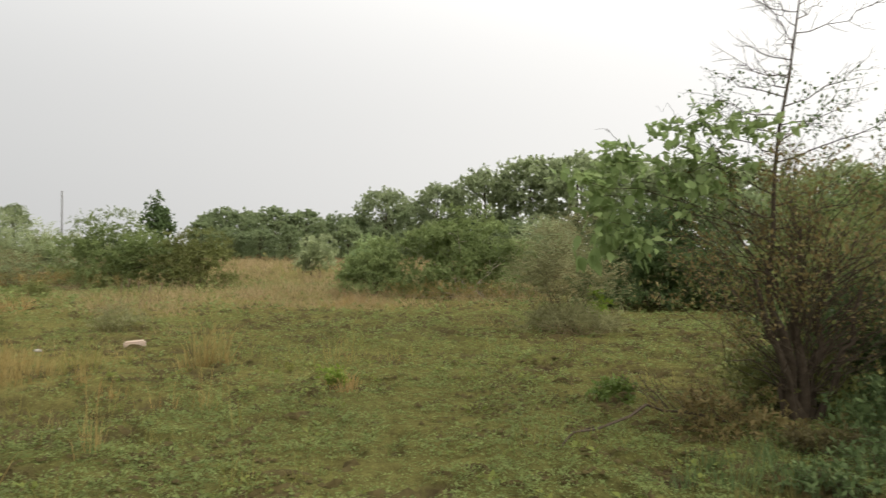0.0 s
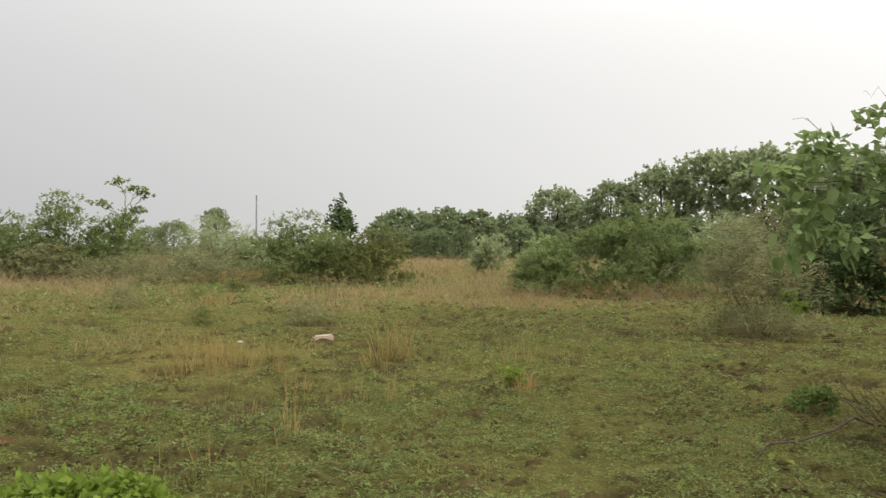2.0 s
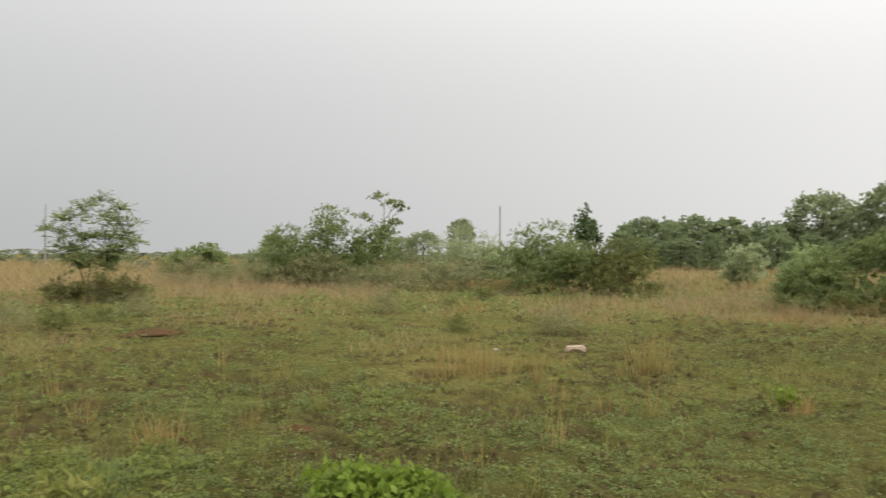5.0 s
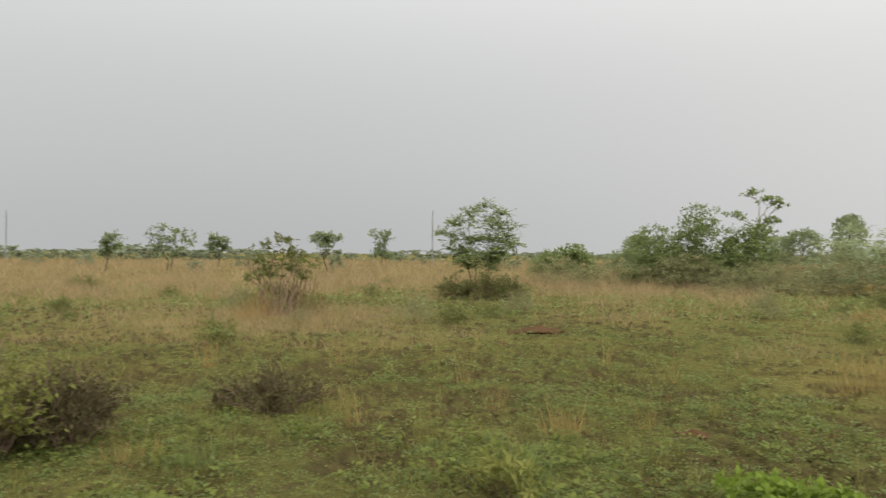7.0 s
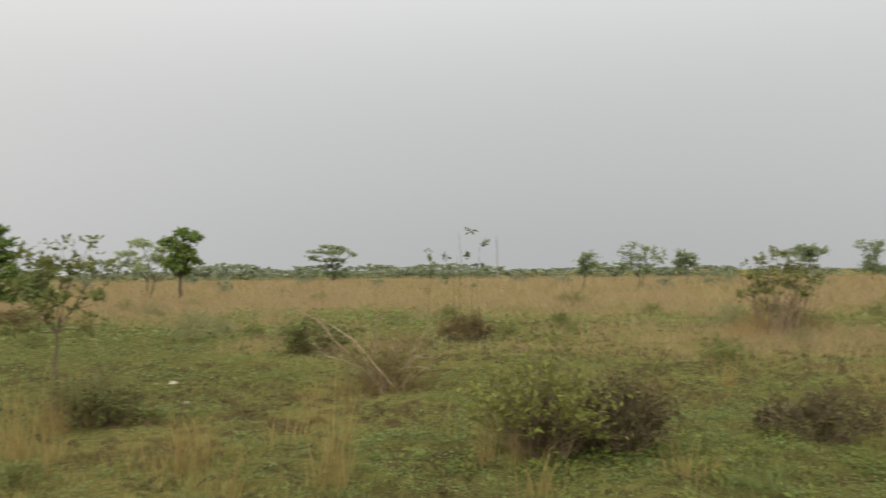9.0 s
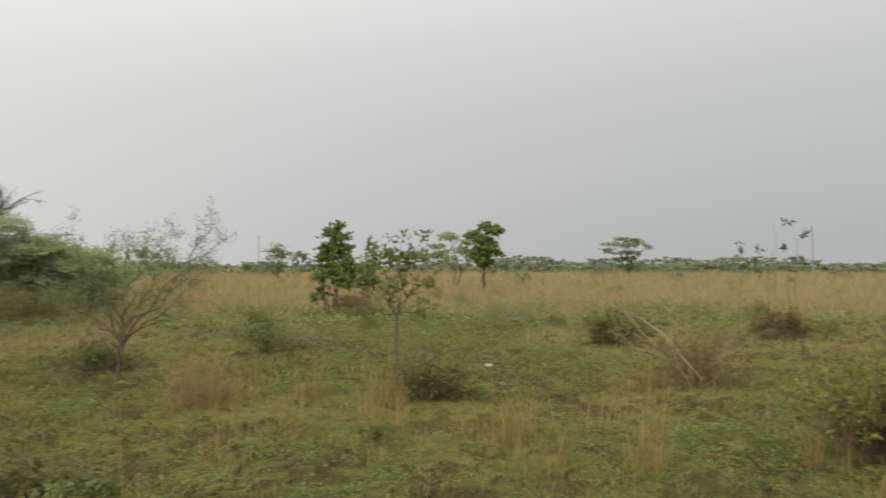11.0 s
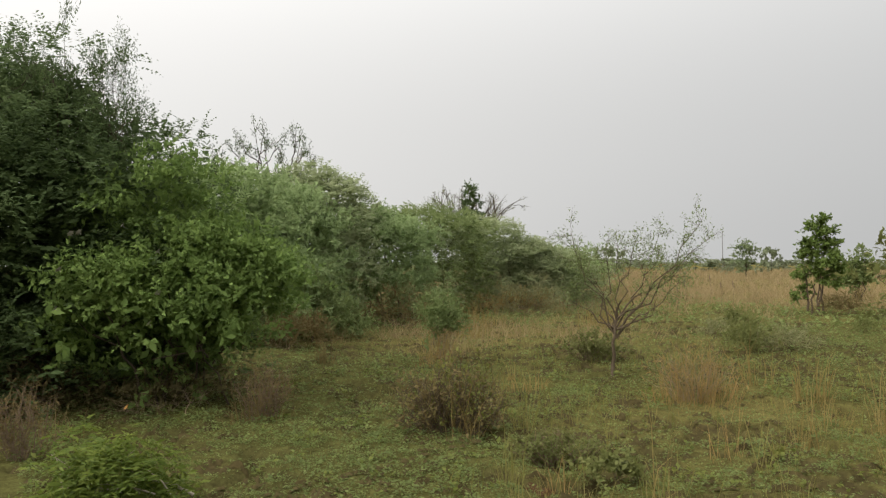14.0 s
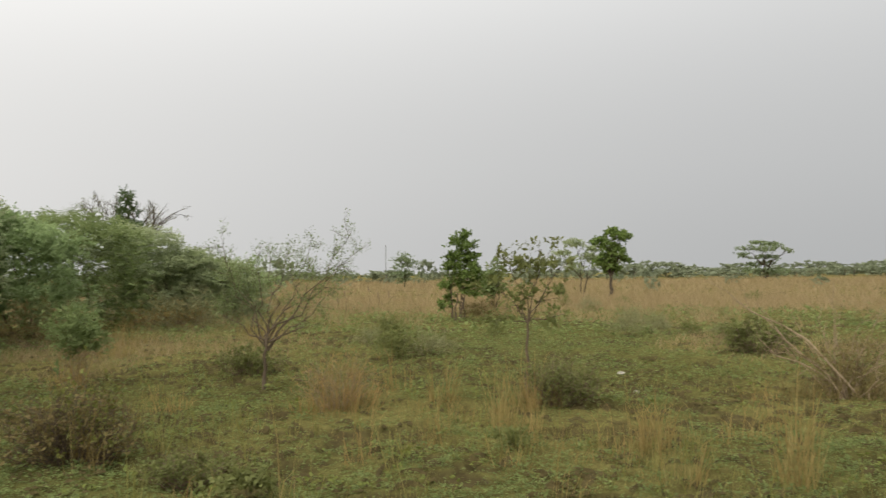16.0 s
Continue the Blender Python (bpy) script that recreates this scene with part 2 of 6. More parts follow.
def unit(a):
    return a / np.maximum(np.linalg.norm(a, axis=-1, keepdims=True), 1e-9)


def sphere(rng, n):
    return unit(rng.normal(size=(n, 3)))


def tube(geo, pts, radii, sides=5):
    """A tapered limb along points."""
    pts, radii = np.asarray(pts, float), np.asarray(radii, float)
    k = len(pts)
    t = unit(np.gradient(pts, axis=0))
    ref = np.where(np.abs(t[:, 2:3]) < 0.9, [[0, 0, 1.0]], [[1.0, 0, 0]])
    a = unit(np.cross(t, ref))
    b = np.cross(t, a)
    ang = np.arange(sides) * 2 * np.pi / sides
    ring = pts[:, None] + radii[:, None, None] * (np.cos(ang)[None, :, None] * a[:, None] + np.sin(ang)[None, :, None] * b[:, None])
    i, j = np.meshgrid(np.arange(k - 1), np.arange(sides), indexing="ij")
    j2 = (j + 1) % sides
    geo.add(ring, np.stack([i * sides + j, i * sides + j2, (i + 1) * sides + j2, (i + 1) * sides + j], -1).reshape(-1, 4))


def curve_points(rng, p0, p1, k=5, wobble=0.08, sag=0.0):
    p0, p1 = np.asarray(p0, float), np.asarray(p1, float)
    s = np.linspace(0, 1, k)[:, None]
    ln = np.linalg.norm(p1 - p0)
    w = rng.normal(size=(k, 3)) * wobble * ln * np.sin(s * np.pi)
    p = p0 + (p1 - p0) * s + w
    p[:, 2] += sag * ln * np.sin(s[:, 0] * np.pi)
    return p


def leaf_quads(geo, pos, along, nor, length, width):
    """Folded, pointed leaves: one quad each."""
    along = unit(along)
    side = unit(np.cross(along, nor))
    up = np.cross(side, along)
    length, width = np.broadcast_to(length, len(pos))[:, None], np.broadcast_to(width, len(pos))[:, None]
    v = np.stack([pos, pos + along * length * 0.45 + side * width * 0.5 + up * width * 0.12,
                  pos + along * length - up * length * 0.1, pos + along * length * 0.45 - side * width * 0.5 + up * width * 0.12], 1)
    geo.add(v, np.arange(len(pos) * 4).reshape(-1, 4))


def blade_tris(geo, pos, tip, width, rng):
    """Grass blades: one tapering triangle each."""
    a = rng.uniform(0, np.pi, len(pos))
    side = np.stack([np.cos(a), np.sin(a), np.zeros(len(pos))], -1) * np.broadcast_to(width, len(pos))[:, None] * 0.5
    geo.add(np.stack([pos - side, pos + side, tip], 1), np.arange(len(pos) * 3).reshape(-1, 3))


def bent_blades(geo, pos, lean, height, width, rng):
    """Nearer grass: a quad and a tip that bends over."""
    n = len(pos)
    a = rng.uniform(0, np.pi, n)
    side = np.stack([np.cos(a), np.sin(a), np.zeros(n)], -1) * np.broadcast_to(width, n)[:, None] * 0.5
    h = np.broadcast_to(height, n)[:, None]
    up = np.array([[0, 0, 1.0]])
    mid = pos + up * h * 0.62 + lean * h * 0.25
    tip = pos + up * h * (1 - 0.25 * np.linalg.norm(lean, axis=1, keepdims=True)) + lean * h * 0.8
    v = np.stack([pos - side, pos + side, mid + side * 0.7, mid - side * 0.7, tip], 1)
    i = np.arange(n)[:, None] * 5
    base = geo.n
    geo.add(v, i + np.array([[0, 1, 2, 3]]))
    geo.f.append(i + np.array([[3, 2, 4]]) + base)


# ---- ground ----
TABLES = [np.random.RandomState(100 + i).rand(128, 128) for i in range(8)]


def vnoise(x, y, scale, seed=0):
    """Smooth value noise, 0 to 1; scale is the width of a patch in metres."""
    t = TABLES[seed]
    x, y = np.asarray(x, float) / scale + 37.3, np.asarray(y, float) / scale + 11.7
    ix, iy = np.floor(x).astype(int), np.floor(y).astype(int)
    fx, fy = x - ix, y - iy
    fx, fy = fx * fx * (3 - 2 * fx), fy * fy * (3 - 2 * fy)
    g = lambda a, b: t[a % 128, b % 128]
    return (g(ix, iy) * (1 - fx) + g(ix + 1, iy) * fx) * (1 - fy) + (g(ix, iy + 1) * (1 - fx) + g(ix + 1, iy + 1) * fx) * fy


CX, CY = -0.25, -0.75          # the middle of the walk


def radius(x, y):
    return np.hypot(np.asarray(x, float) - CX, np.asarray(y, float) - CY)


def smooth(a):
    a = np.clip(a, 0, 1)
    return a * a * (3 - 2 * a)


def tread(x, y):
    """The pattern of trampled hummocks and hoof prints, low in the prints."""
    return 0.5 * vnoise(x, y, 0.62, 1) + 0.32 * vnoise(x, y, 0.26, 2) + 0.18 * vnoise(x, y, 0.11, 3)


def bare(x, y):
    """Hoof prints and cracks between the turf, 0 to 1: bare earth, darkened as shade."""
    q = 0.25 * vnoise(x, y, 0.62, 1) + 0.4 * vnoise(x, y, 0.26, 2) + 0.35 * vnoise(x, y, 0.11, 3)
    pit = np.clip((0.305 + 0.1 * (vnoise(x, y, 1.9, 2) - 0.5) - q) / 0.04, 0, 1)
    # steep hummock sides, coloured dark to stand for their shade
    edge = np.exp(-((tread(x, y) - 0.39) / 0.04) ** 2) * smooth((vnoise(x, y, 1.4, 6) - 0.3) / 0.25)
    lane = np.exp(-((np.asarray(x) + 2.2) ** 2 + (np.asarray(y) + 7.9) ** 2) / 2.4 ** 2)
    return np.maximum(pit, 0.85 * edge) * (1 - 0.65 * lane)


def relief(x, y):
    """Height of the ground: flat-topped hummocks with worn edges, fading with distance."""
    fade = np.clip(1.4 - radius(x, y) / 40, 0, 1)
    return fade * (0.09 * (vnoise(x, y, 1.1, 1) - 0.5) + 0.07 * smooth((tread(x, y) - 0.355) / 0.08) + 0.035 * (vnoise(x, y, 0.11, 3) - 0.5)) - 0.05


# dry patches nearer than the straw field: x, y, radius, strength
PATCHES = [(-4.9, 8.6, 1.5, 0.7), (-6.2, 9.6, 1.4, 0.5), (-3.2, 9.6, 0.9, 0.35), (-2.0, 8.2, 0.8, 0.35), (-16.5, 5.0, 4.5, 0.6),
           (-6.9, -6.8, 0.9, 0.4), (-6.6, -3.4, 1.0, 0.05), (-5.2, -4.2, 1.4, 0.05), (-10.5, -2.0, 1.6, 0.35), (-11.0, -11.0, 2.2, 0.5),
           (-8.5, -12.5, 2.0, 0.2), (2.1, 13.3, 1.6, 0.5), (-2.2, 19.8, 1.5, 0.5), (-7.0, 3.0, 1.2, 0.2), (-13.0, 12.5, 2.5, 0.35),
           (-15.0, -3.5, 3.0, 0.4), (-3.0, -9.0, 1.6, -0.15), (-1.4, -7.4, 1.8, -0.35), (-6.8, -11.8, 2.8, -0.05), (-9.5, -14.5, 3.0, 0.5), (2.5, 8.5, 1.4, 0.1), (2.4, 5.2, 1.5, -0.3)]


def dry(x, y):
    """How dry the sward is, 0 (green) to 1 (straw)."""
    x, y = np.asarray(x, float), np.asarray(y, float)
    r = radius(x, y)
    az = np.degrees(np.arctan2(-(x - CX), y - CY))
    near = np.interp(az, (44, 52, 68, 78, 96, 112, 120), (14.0, 20.0, 20.0, 16.5, 20.0, 21.0, 24.0)) + 3.0 * (vnoise(x, y, 4.0, 0) - 0.5)
    d = 0.08 + 0.7 * np.clip((r - near) / np.interp(az, (44, 112, 120), (14.0, 12.0, 4.0)), 0, 1)
    d = np.where((az > -25) & (az < 34), np.minimum(d, 0.42), d)
    d = d + np.clip((az - 88) / 20, 0, 1) * np.clip((150 - az) / 12, 0, 1) * 0.06 * np.clip((15 - r) / 4, 0, 1)
    d = d + 0.55 * (vnoise(x, y, 5.5, 4) - 0.5) + 0.45 * (vnoise(x, y, 1.4, 5) - 0.5)
    for px, py, pr, ps in PATCHES:
        d = d + ps * np.exp(-((x - px) ** 2 + (y - py) ** 2) / pr ** 2)
    return np.clip(d, 0, 1)


def build_ground():
    rad = np.concatenate([[0.02], np.geomspace(0.3, 3.6, 60), np.geomspace(3.7, 20, 250), np.geomspace(20.3, 32, 40), np.geomspace(33, 4000, 44)])
    ang = np.radians(np.concatenate([np.arange(-36, 184, 0.4), np.arange(185, 323.5, 1.5)]))
    R, A = np.meshgrid(rad, ang, indexing="ij")
    x, y = CX - np.sin(A) * R, CY + np.cos(A) * R
    z = relief(x, y)
    k, s = R.shape
    i, j = np.meshgrid(np.arange(k - 1), np.arange(s), indexing="ij")
    j2 = (j + 1) % s
    g = Geo()
    g.add(np.stack([x, y, z], -1), np.stack([i * s + j, (i + 1) * s + j, (i + 1) * s + j2, i * s + j2], -1).reshape(-1, 4))
    ob = part("ground", g, GROUND, None, "trampled grassland with clods, green turf and straw", True)
    ob.data.attributes.new("dryness", "FLOAT", "POINT").data.foreach_set("value", dry(x, y).ravel())
    ob.data.attributes.new("bare", "FLOAT", "POINT").data.foreach_set("value", bare(x, y).ravel())
    me = ob.data
    if me.polygons[len(me.polygons) // 2].normal.z < 0:
        me.flip_normals()
    return tagged(ob, category="ground", kind="structure")


build_ground()


def gz(x, y):
    return float(relief(np.array([x]), np.array([y]))[0])


def sector(rng, n, r0, r1, a0=-33, a1=178, power=0.0):
    """Random places in the sector that the walk looks over; power > 0 crowds them towards r0."""
    u = rng.rand(n)
    if power == 0:
        r = np.sqrt(r0 ** 2 + u * (r1 ** 2 - r0 ** 2))
    else:
        e = 2 - power
        r = (r0 ** e + u * (r1 ** e - r0 ** e)) ** (1 / e) if abs(e) > 1e-6 else r0 * (r1 / r0) ** u
    a = np.radians(rng.uniform(a0, a1, n))
    return CX - np.sin(a) * r, CY + np.cos(a) * r, r


def thing(name, label, category, x, y, group="", rz=0.0, z=None):
    ob = new(name)
    ob.empty_display_size = 0.2
    ob.matrix_world = pose(x, y, gz(x, y) if z is None else z, 0, 0, rz)
    return tagged(ob, label, category, group)


# ---- plants ----
def make_lobes(rng, w, d, h, m, low=0.3):
    """Ellipsoids that make up a crown of that width, depth and height, from the ground part of it (low) upwards."""
    out = []
    for i in range(int(m * 1.7)):
        a = i * 2.39996 + rng.uniform(-0.5, 0.5)
        q = math.sqrt((i + 0.5) / (m * 1.7)) * 0.74
        s = rng.uniform(0.15, 0.24)
        rz = h * rng.uniform(0.13, 0.24)
        top = h * (1 - 0.5 * q * q) * rng.uniform(0.75, 1.0) - rz
        bot = h * low * 0.6 + rz * (0.15 if low < 0.1 else 0.5)
        cz = bot + (max(top, bot) - bot) * (rng.rand() ** 0.6)
        out.append((math.cos(a) * q * w / 2, math.sin(a) * q * d / 2, cz, w * s, d * s, rz))
    for i in range(3):
        out.append((rng.normal() * 0.06 * w, rng.normal() * 0.06 * d, h * (0.5 + 0.14 * i), w * 0.24, d * 0.24, h * 0.2))
    if low < 0.1:
        for i in range(8):      # a skirt of low growth round the foot
            a = i * 0.785 + rng.uniform(-0.3, 0.3)
            out.append((math.cos(a) * 0.36 * w, math.sin(a) * 0.36 * d, h * 0.08, w * 0.19, d * 0.19, h * rng.uniform(0.14, 0.26)))
    return np.array(out)


def dome_lobes(rng, w, h, m, base):
    """Lobes under an even, gently bumpy dome, filled down to the base."""
    out = []
    for i in range(m * 2):
        a = i * 2.39996
        q = math.sqrt((i + 0.5) / (m * 2)) * 0.86
        rz = h * rng.uniform(0.09, 0.13)
        s = rng.uniform(0.13, 0.18)
        cz = h * (0.42 + 0.58 * math.sqrt(1 - q * q * 0.92)) * rng.uniform(0.93, 1.0) - rz
        out.append((math.cos(a) * q * w / 2, math.sin(a) * q * w / 2, cz, w * s, w * s, rz))
    for i in range(m * 2):
        a = i * 2.39996 + 1.0
        z = h * (base + (0.6 - base) * (i + 0.5) / (m * 2))
        out.append((math.cos(a) * 0.36 * w, math.sin(a) * 0.36 * w, z, w * 0.2, w * 0.2, h * 0.16))
    return np.array(out)


def crown(rng, lobes, sprays, k, leaf, wid, twig=0.25, up=0.35, narrow=False, floor=0.04, subs=11, core=0.22, tier=0.5):
    """Leaves on short sprays: over small clumps on the shells of the lobes, and some inside."""
    d0 = sphere(rng, len(lobes) * subs)
    d0[:, 2] = np.where(d0[:, 2] < -0.4, -d0[:, 2], d0[:, 2])
    par = np.repeat(lobes, subs, 0)
    cl = np.concatenate([par[:, :3] + d0 * par[:, 3:] * rng.uniform(0.6, 0.98, (len(par), 1)), par[:, 3:] * rng.uniform(0.24, 0.46, (len(par), 1)) * [1.1, 1.1, tier]], 1)
    area = cl[:, 3] * (cl[:, 5] + 0.3 * cl[:, 4])
    pick = rng.choice(len(cl), sprays, p=area / area.sum())
    lb = cl[pick]
    d = sphere(rng, sprays)
    d[:, 2] = np.where(d[:, 2] < -0.3, -d[:, 2], d[:, 2])
    shell = 1 - np.abs(rng.normal(size=sprays)) * 0.25
    p = lb[:, :3] + d * lb[:, 3:] * shell[:, None]
    inner = rng.rand(sprays) < core
    lq = lobes[rng.randint(0, len(lobes), sprays)]
    p = np.where(inner[:, None], lq[:, :3] + sphere(rng, sprays) * lq[:, 3:] * (rng.rand(sprays, 1) ** 0.5) * 0.8, p)
    keep = p[:, 2] > floor
    for c in lobes:
        inside = (((p - c[:3]) / c[3:]) ** 2).sum(1)
        keep &= inner | ~((inside < 0.35) & (rng.rand(sprays) < 0.6))
    p, d, inner = p[keep], d[keep], inner[keep]
    n = len(p)
    out = unit(d * 0.8 + sphere(rng, n) * 0.7 + np.array([[0, 0, up]]))
    ln = twig * rng.uniform(0.4, 1.5, n)
    s = np.linspace(0.05, 1, k)[None, :, None] + rng.uniform(-0.05, 0.05, (n, k, 1))
    pos = p[:, None] + out[:, None] * ln[:, None, None] * s - np.array([0, 0, 1]) * (s ** 2) * ln[:, None, None] * 0.25
    if narrow:
        side = unit(np.cross(out, np.array([[0, 0, 1.0]]) + sphere(rng, n) * 0.3))
        sign = np.where(np.arange(k) % 2, 1, -1)[None, :, None]
        al = side[:, None] * sign + out[:, None] * 0.5 + sphere(rng, n * k).reshape(n, k, 3) * 0.25
    else:
        al = out[:, None] * 0.5 + sphere(rng, n * k).reshape(n, k, 3) * 0.85
    nor = d[:, None] * 0.75 + np.array([0, 0, 0.55]) + sphere(rng, n * k).reshape(n, k, 3) * 0.6
    size = rng.uniform(0.6, 1.25, n * k) * np.repeat(np.where(inner, 1.7, 1.0), k)
    g = Geo()
    leaf_quads(g, pos.reshape(-1, 3), al.reshape(-1, 3), nor.reshape(-1, 3), leaf * size, wid * size)
    return g


def stems(rng, lobes, n, r0, spread, bark, parent):
    for i in range(n):
        g = Geo()
        c = lobes[(i * 3) % len(lobes)]
        p0 = np.array((rng.normal() * spread, rng.normal() * spread, -0.05))
        p1 = c[:3] + rng.uniform(-0.5, 0.3, 3) * c[3:]
        k = 6
        tube(g, curve_points(rng, p0, p1, k, 0.05), r0 * rng.uniform(0.5, 1.1) * np.linspace(1, 0.2, k), 5)
        for _ in range(2):
            q = p0 + (np.array(p1) - p0) * rng.uniform(0.4, 0.8)
            e = c[:3] + sphere(rng, 1)[0] * c[3:] * 0.95
            tube(g, curve_points(rng, q, e, 4, 0.06), r0 * 0.35 * np.linspace(1, 0.2, 4), 4)
        part("stem", g, bark, parent)


def shrub(name, label, category, x, y, w, d, h, lobes, sprays, k, leaf, wid, mat, seed, low=0.3, twig=0.25, stem_n=8, stem_r=0.025,
          narrow=False, bark=None, group="", rz=0.0, spread=None, up=0.35, core=0.22):
    rng = np.random.RandomState(seed)
    ob = thing(name, label, category, x, y, group, rz)
    lb = make_lobes(rng, w, d, h, lobes, low)
    stems(rng, lb, stem_n, stem_r, spread if spread is not None else w * 0.1, bark or BARK, ob)
    part("crown", crown(rng, lb, sprays, k, leaf, wid, twig, up, narrow, core=core), mat, ob)
    return ob


def sprig_bush(name, label, x, y, w, h, n, k, leaf, wid, mat, bark, seed, bare_foot=0.3, r=0.005, group="", twigs=2):
    """A ragged bush: a fan of uneven stems, each with side twigs and leaves along its upper part."""
    rng = np.random.RandomState(seed)
    ob = thing(name, label, "shrub", x, y, group, rz=toward(x, y))
    wood, pos, al = Geo(), [], []
    for i in range(n):
        a, q = rng.uniform(0, 2 * np.pi), math.sqrt(rng.rand())
        e = np.array([math.cos(a) * q * w / 2, math.sin(a) * q * w * 0.38, h * rng.uniform(0.45, 1.08) * (1 - 0.45 * q * q)])
        p0 = np.array([e[0] * 0.35 + rng.normal() * 0.03 * w, e[1] * 0.35, -0.03])
        pts = curve_points(rng, p0, e, 6, 0.06, 0.06)
        tube(wood, pts, r * rng.uniform(0.7, 1.2) * np.linspace(1, 0.3, 6), 4)
        lines = [(pts, bare_foot)]
        for _ in range(twigs):
            s = rng.randint(2, 5)
            d = unit(unit(e - p0) + sphere(rng, 1)[0] * 0.9)
            tw = curve_points(rng, pts[s], pts[s] + d * h * rng.uniform(0.18, 0.4), 4, 0.05)
            tube(wood, tw, r * 0.5 * np.linspace(1, 0.4, 4), 3)
            lines.append((tw, 0.2))
        for ln, s0 in lines:
            m = max(2, int(k * rng.uniform(0.5, 1.4)))
            s = rng.uniform(s0, 1, m) * (len(ln) - 1)
            i0 = np.minimum(s.astype(int), len(ln) - 2)
            pos.append(ln[i0] + (ln[i0 + 1] - ln[i0]) * (s - i0)[:, None])
            al.append(np.tile(unit(ln[-1] - ln[0]), (m, 1)) * 0.6 + sphere(rng, m))
    pos, al = np.concatenate(pos), np.concatenate(al)
    size = rng.uniform(0.6, 1.35, len(pos))
    g = Geo()
    leaf_quads(g, pos, al, np.array([[0, 0, 1.0]]) + sphere(rng, len(pos)) * 0.7, leaf * size, wid * size)
    part("stem", wood, bark, ob)
    part("foliage", g, mat, ob)
    return ob


def at_bearing(az, r):
    return CX - math.sin(radians(az)) * r, CY + math.cos(radians(az)) * r


def toward(x, y):
    """The turn that sets a thing's depth along the line of sight."""
    return math.degrees(math.atan2(-(x - CX), y - CY))


def branching(rng, geo, tips, p, d, length, r, depth, angle=0.6, up=0.15, sides=5, kids=(2, 4)):
    """A limb that forks until it is twigs; tips gathers the ends."""
    k = 4
    end = p + d * length
    pts = curve_points(rng, p, end, k, 0.06)
    tube(geo, pts, r * np.linspace(1, 0.6, k), sides if depth > 1 else 3)
    if depth == 0:
        tips.append((end, d))
        return
    n = rng.randint(kids[0], kids[1])
    for i in range(n):
        s = 1.0 if i == 0 else rng.uniform(0.45, 1.0)
        q = p + (end - p) * s
        nd = unit(d + sphere(rng, 1)[0] * angle * (0.5 if i == 0 else 1.2) + np.array([0, 0, up]))
        branching(rng, geo, tips, q, nd, length * rng.uniform(0.6, 0.85), r * (0.62 if i else 0.7), depth - 1, angle, up, sides, kids)


def tip_leaves(rng, tips, k, leaf, wid, spread=0.1):
    g = Geo()
    p = np.array([t[0] for t in tips])
    d = np.array([t[1] for t in tips])
    n = len(p)
    pos = p[:, None] - d[:, None] * rng.uniform(0, 1, (n, k, 1)) * spread * 2 + sphere(rng, n * k).reshape(n, k, 3) * spread * 0.5
    al = d[:, None] * 0.4 + sphere(rng, n * k).reshape(n, k, 3)
    nor = np.array([0, 0, 1.0]) + sphere(rng, n * k).reshape(n, k, 3) * 0.7
    s = rng.uniform(0.6, 1.2, n * k)
    leaf_quads(g, pos.reshape(-1, 3), al.reshape(-1, 3), nor.reshape(-1, 3), leaf * s, wid * s)
    return g


def grass_tuft(x, y, w, h, n, mat, seed, label, width=0.006, lean=0.4, group="grass tufts", name="grass_tuft"):
    rng = np.random.RandomState(seed)
    ob = thing(name, label, "grass", x, y, group)
    n = int(n * 0.6)
    hub = rng.normal(size=(9, 2)) * w * 0.26
    xy = hub[rng.randint(0, 7, n)] + rng.normal(size=(n, 2)) * w * 0.12
    q = np.linalg.norm(xy, axis=1) / (w / 2)
    pos = np.stack([xy[:, 0], xy[:, 1], np.full(n, -0.02)], -1)
    ln = np.stack([xy[:, 0], xy[:, 1], np.zeros(n)], -1) / (w / 2) * lean + rng.normal(size=(n, 3)) * [0.42, 0.42, 0]
    g = Geo()
    bent_blades(g, pos, ln, 1.2 * h * (0.15 + 0.95 * rng.rand(n) ** 1.25) * np.clip(1.05 - 0.4 * q * q, 0.3, 1), width * rng.uniform(0.5, 1.2, n), rng)
    tagged(part("grass", g, mat, ob), kind="stuff")
    return ob


# ---- the thicket on the east side of the clearing ----
def thicket(name, label, x, y, w, d, h, lobes, sprays, k, leaf, wid, mat, seed, **kw):
    return shrub(name, label, "shrub", x, y, w, d, h, lobes, sprays, k, leaf, wid, mat, seed, rz=toward(x, y), **kw)


# dark leaf colour stands for the shaded face of this crown
thicket("large_shrub", "tall dense green thicket reaching down to the grass", -0.85, -11.3, 5.0, 3.6, 4.3, 16, 10000, 13, 0.055, 0.024, LEAF_DARK_SHADED, 11,
        low=0.03, twig=0.34, stem_n=14, stem_r=0.03, narrow=True, core=0.4)
thicket("shrub", "leafy green shrub with pale blossoms, dry stems below", -2.2, -10.0, 2.9, 2.1, 2.85, 12, 4000, 9, 0.065, 0.036, LEAF_BIG, 12, low=0.12,
        twig=0.28, stem_n=12)
def mound(name, label, x, y, w, d, h, m, sprays, k, leaf, wid, mat, seed, narrow=False, twig=0.26, tier=0.5, low=0.04):
    """A dense rounded shrub of the hedge, leafy down to the grass."""
    rng = np.random.RandomState(seed)
    ob = thing(name, label, "shrub", x, y, rz=toward(x, y))
    lb = dome_lobes(rng, w, h, m, low)
    lb[:, [1, 4]] *= d / w
    stems(rng, lb, 8, 0.025, w * 0.12, BARK, ob)
    part("crown", crown(rng, lb, sprays, k, leaf, wid, twig, 0.3, narrow, core=0.34, tier=tier), mat, ob)
    return ob


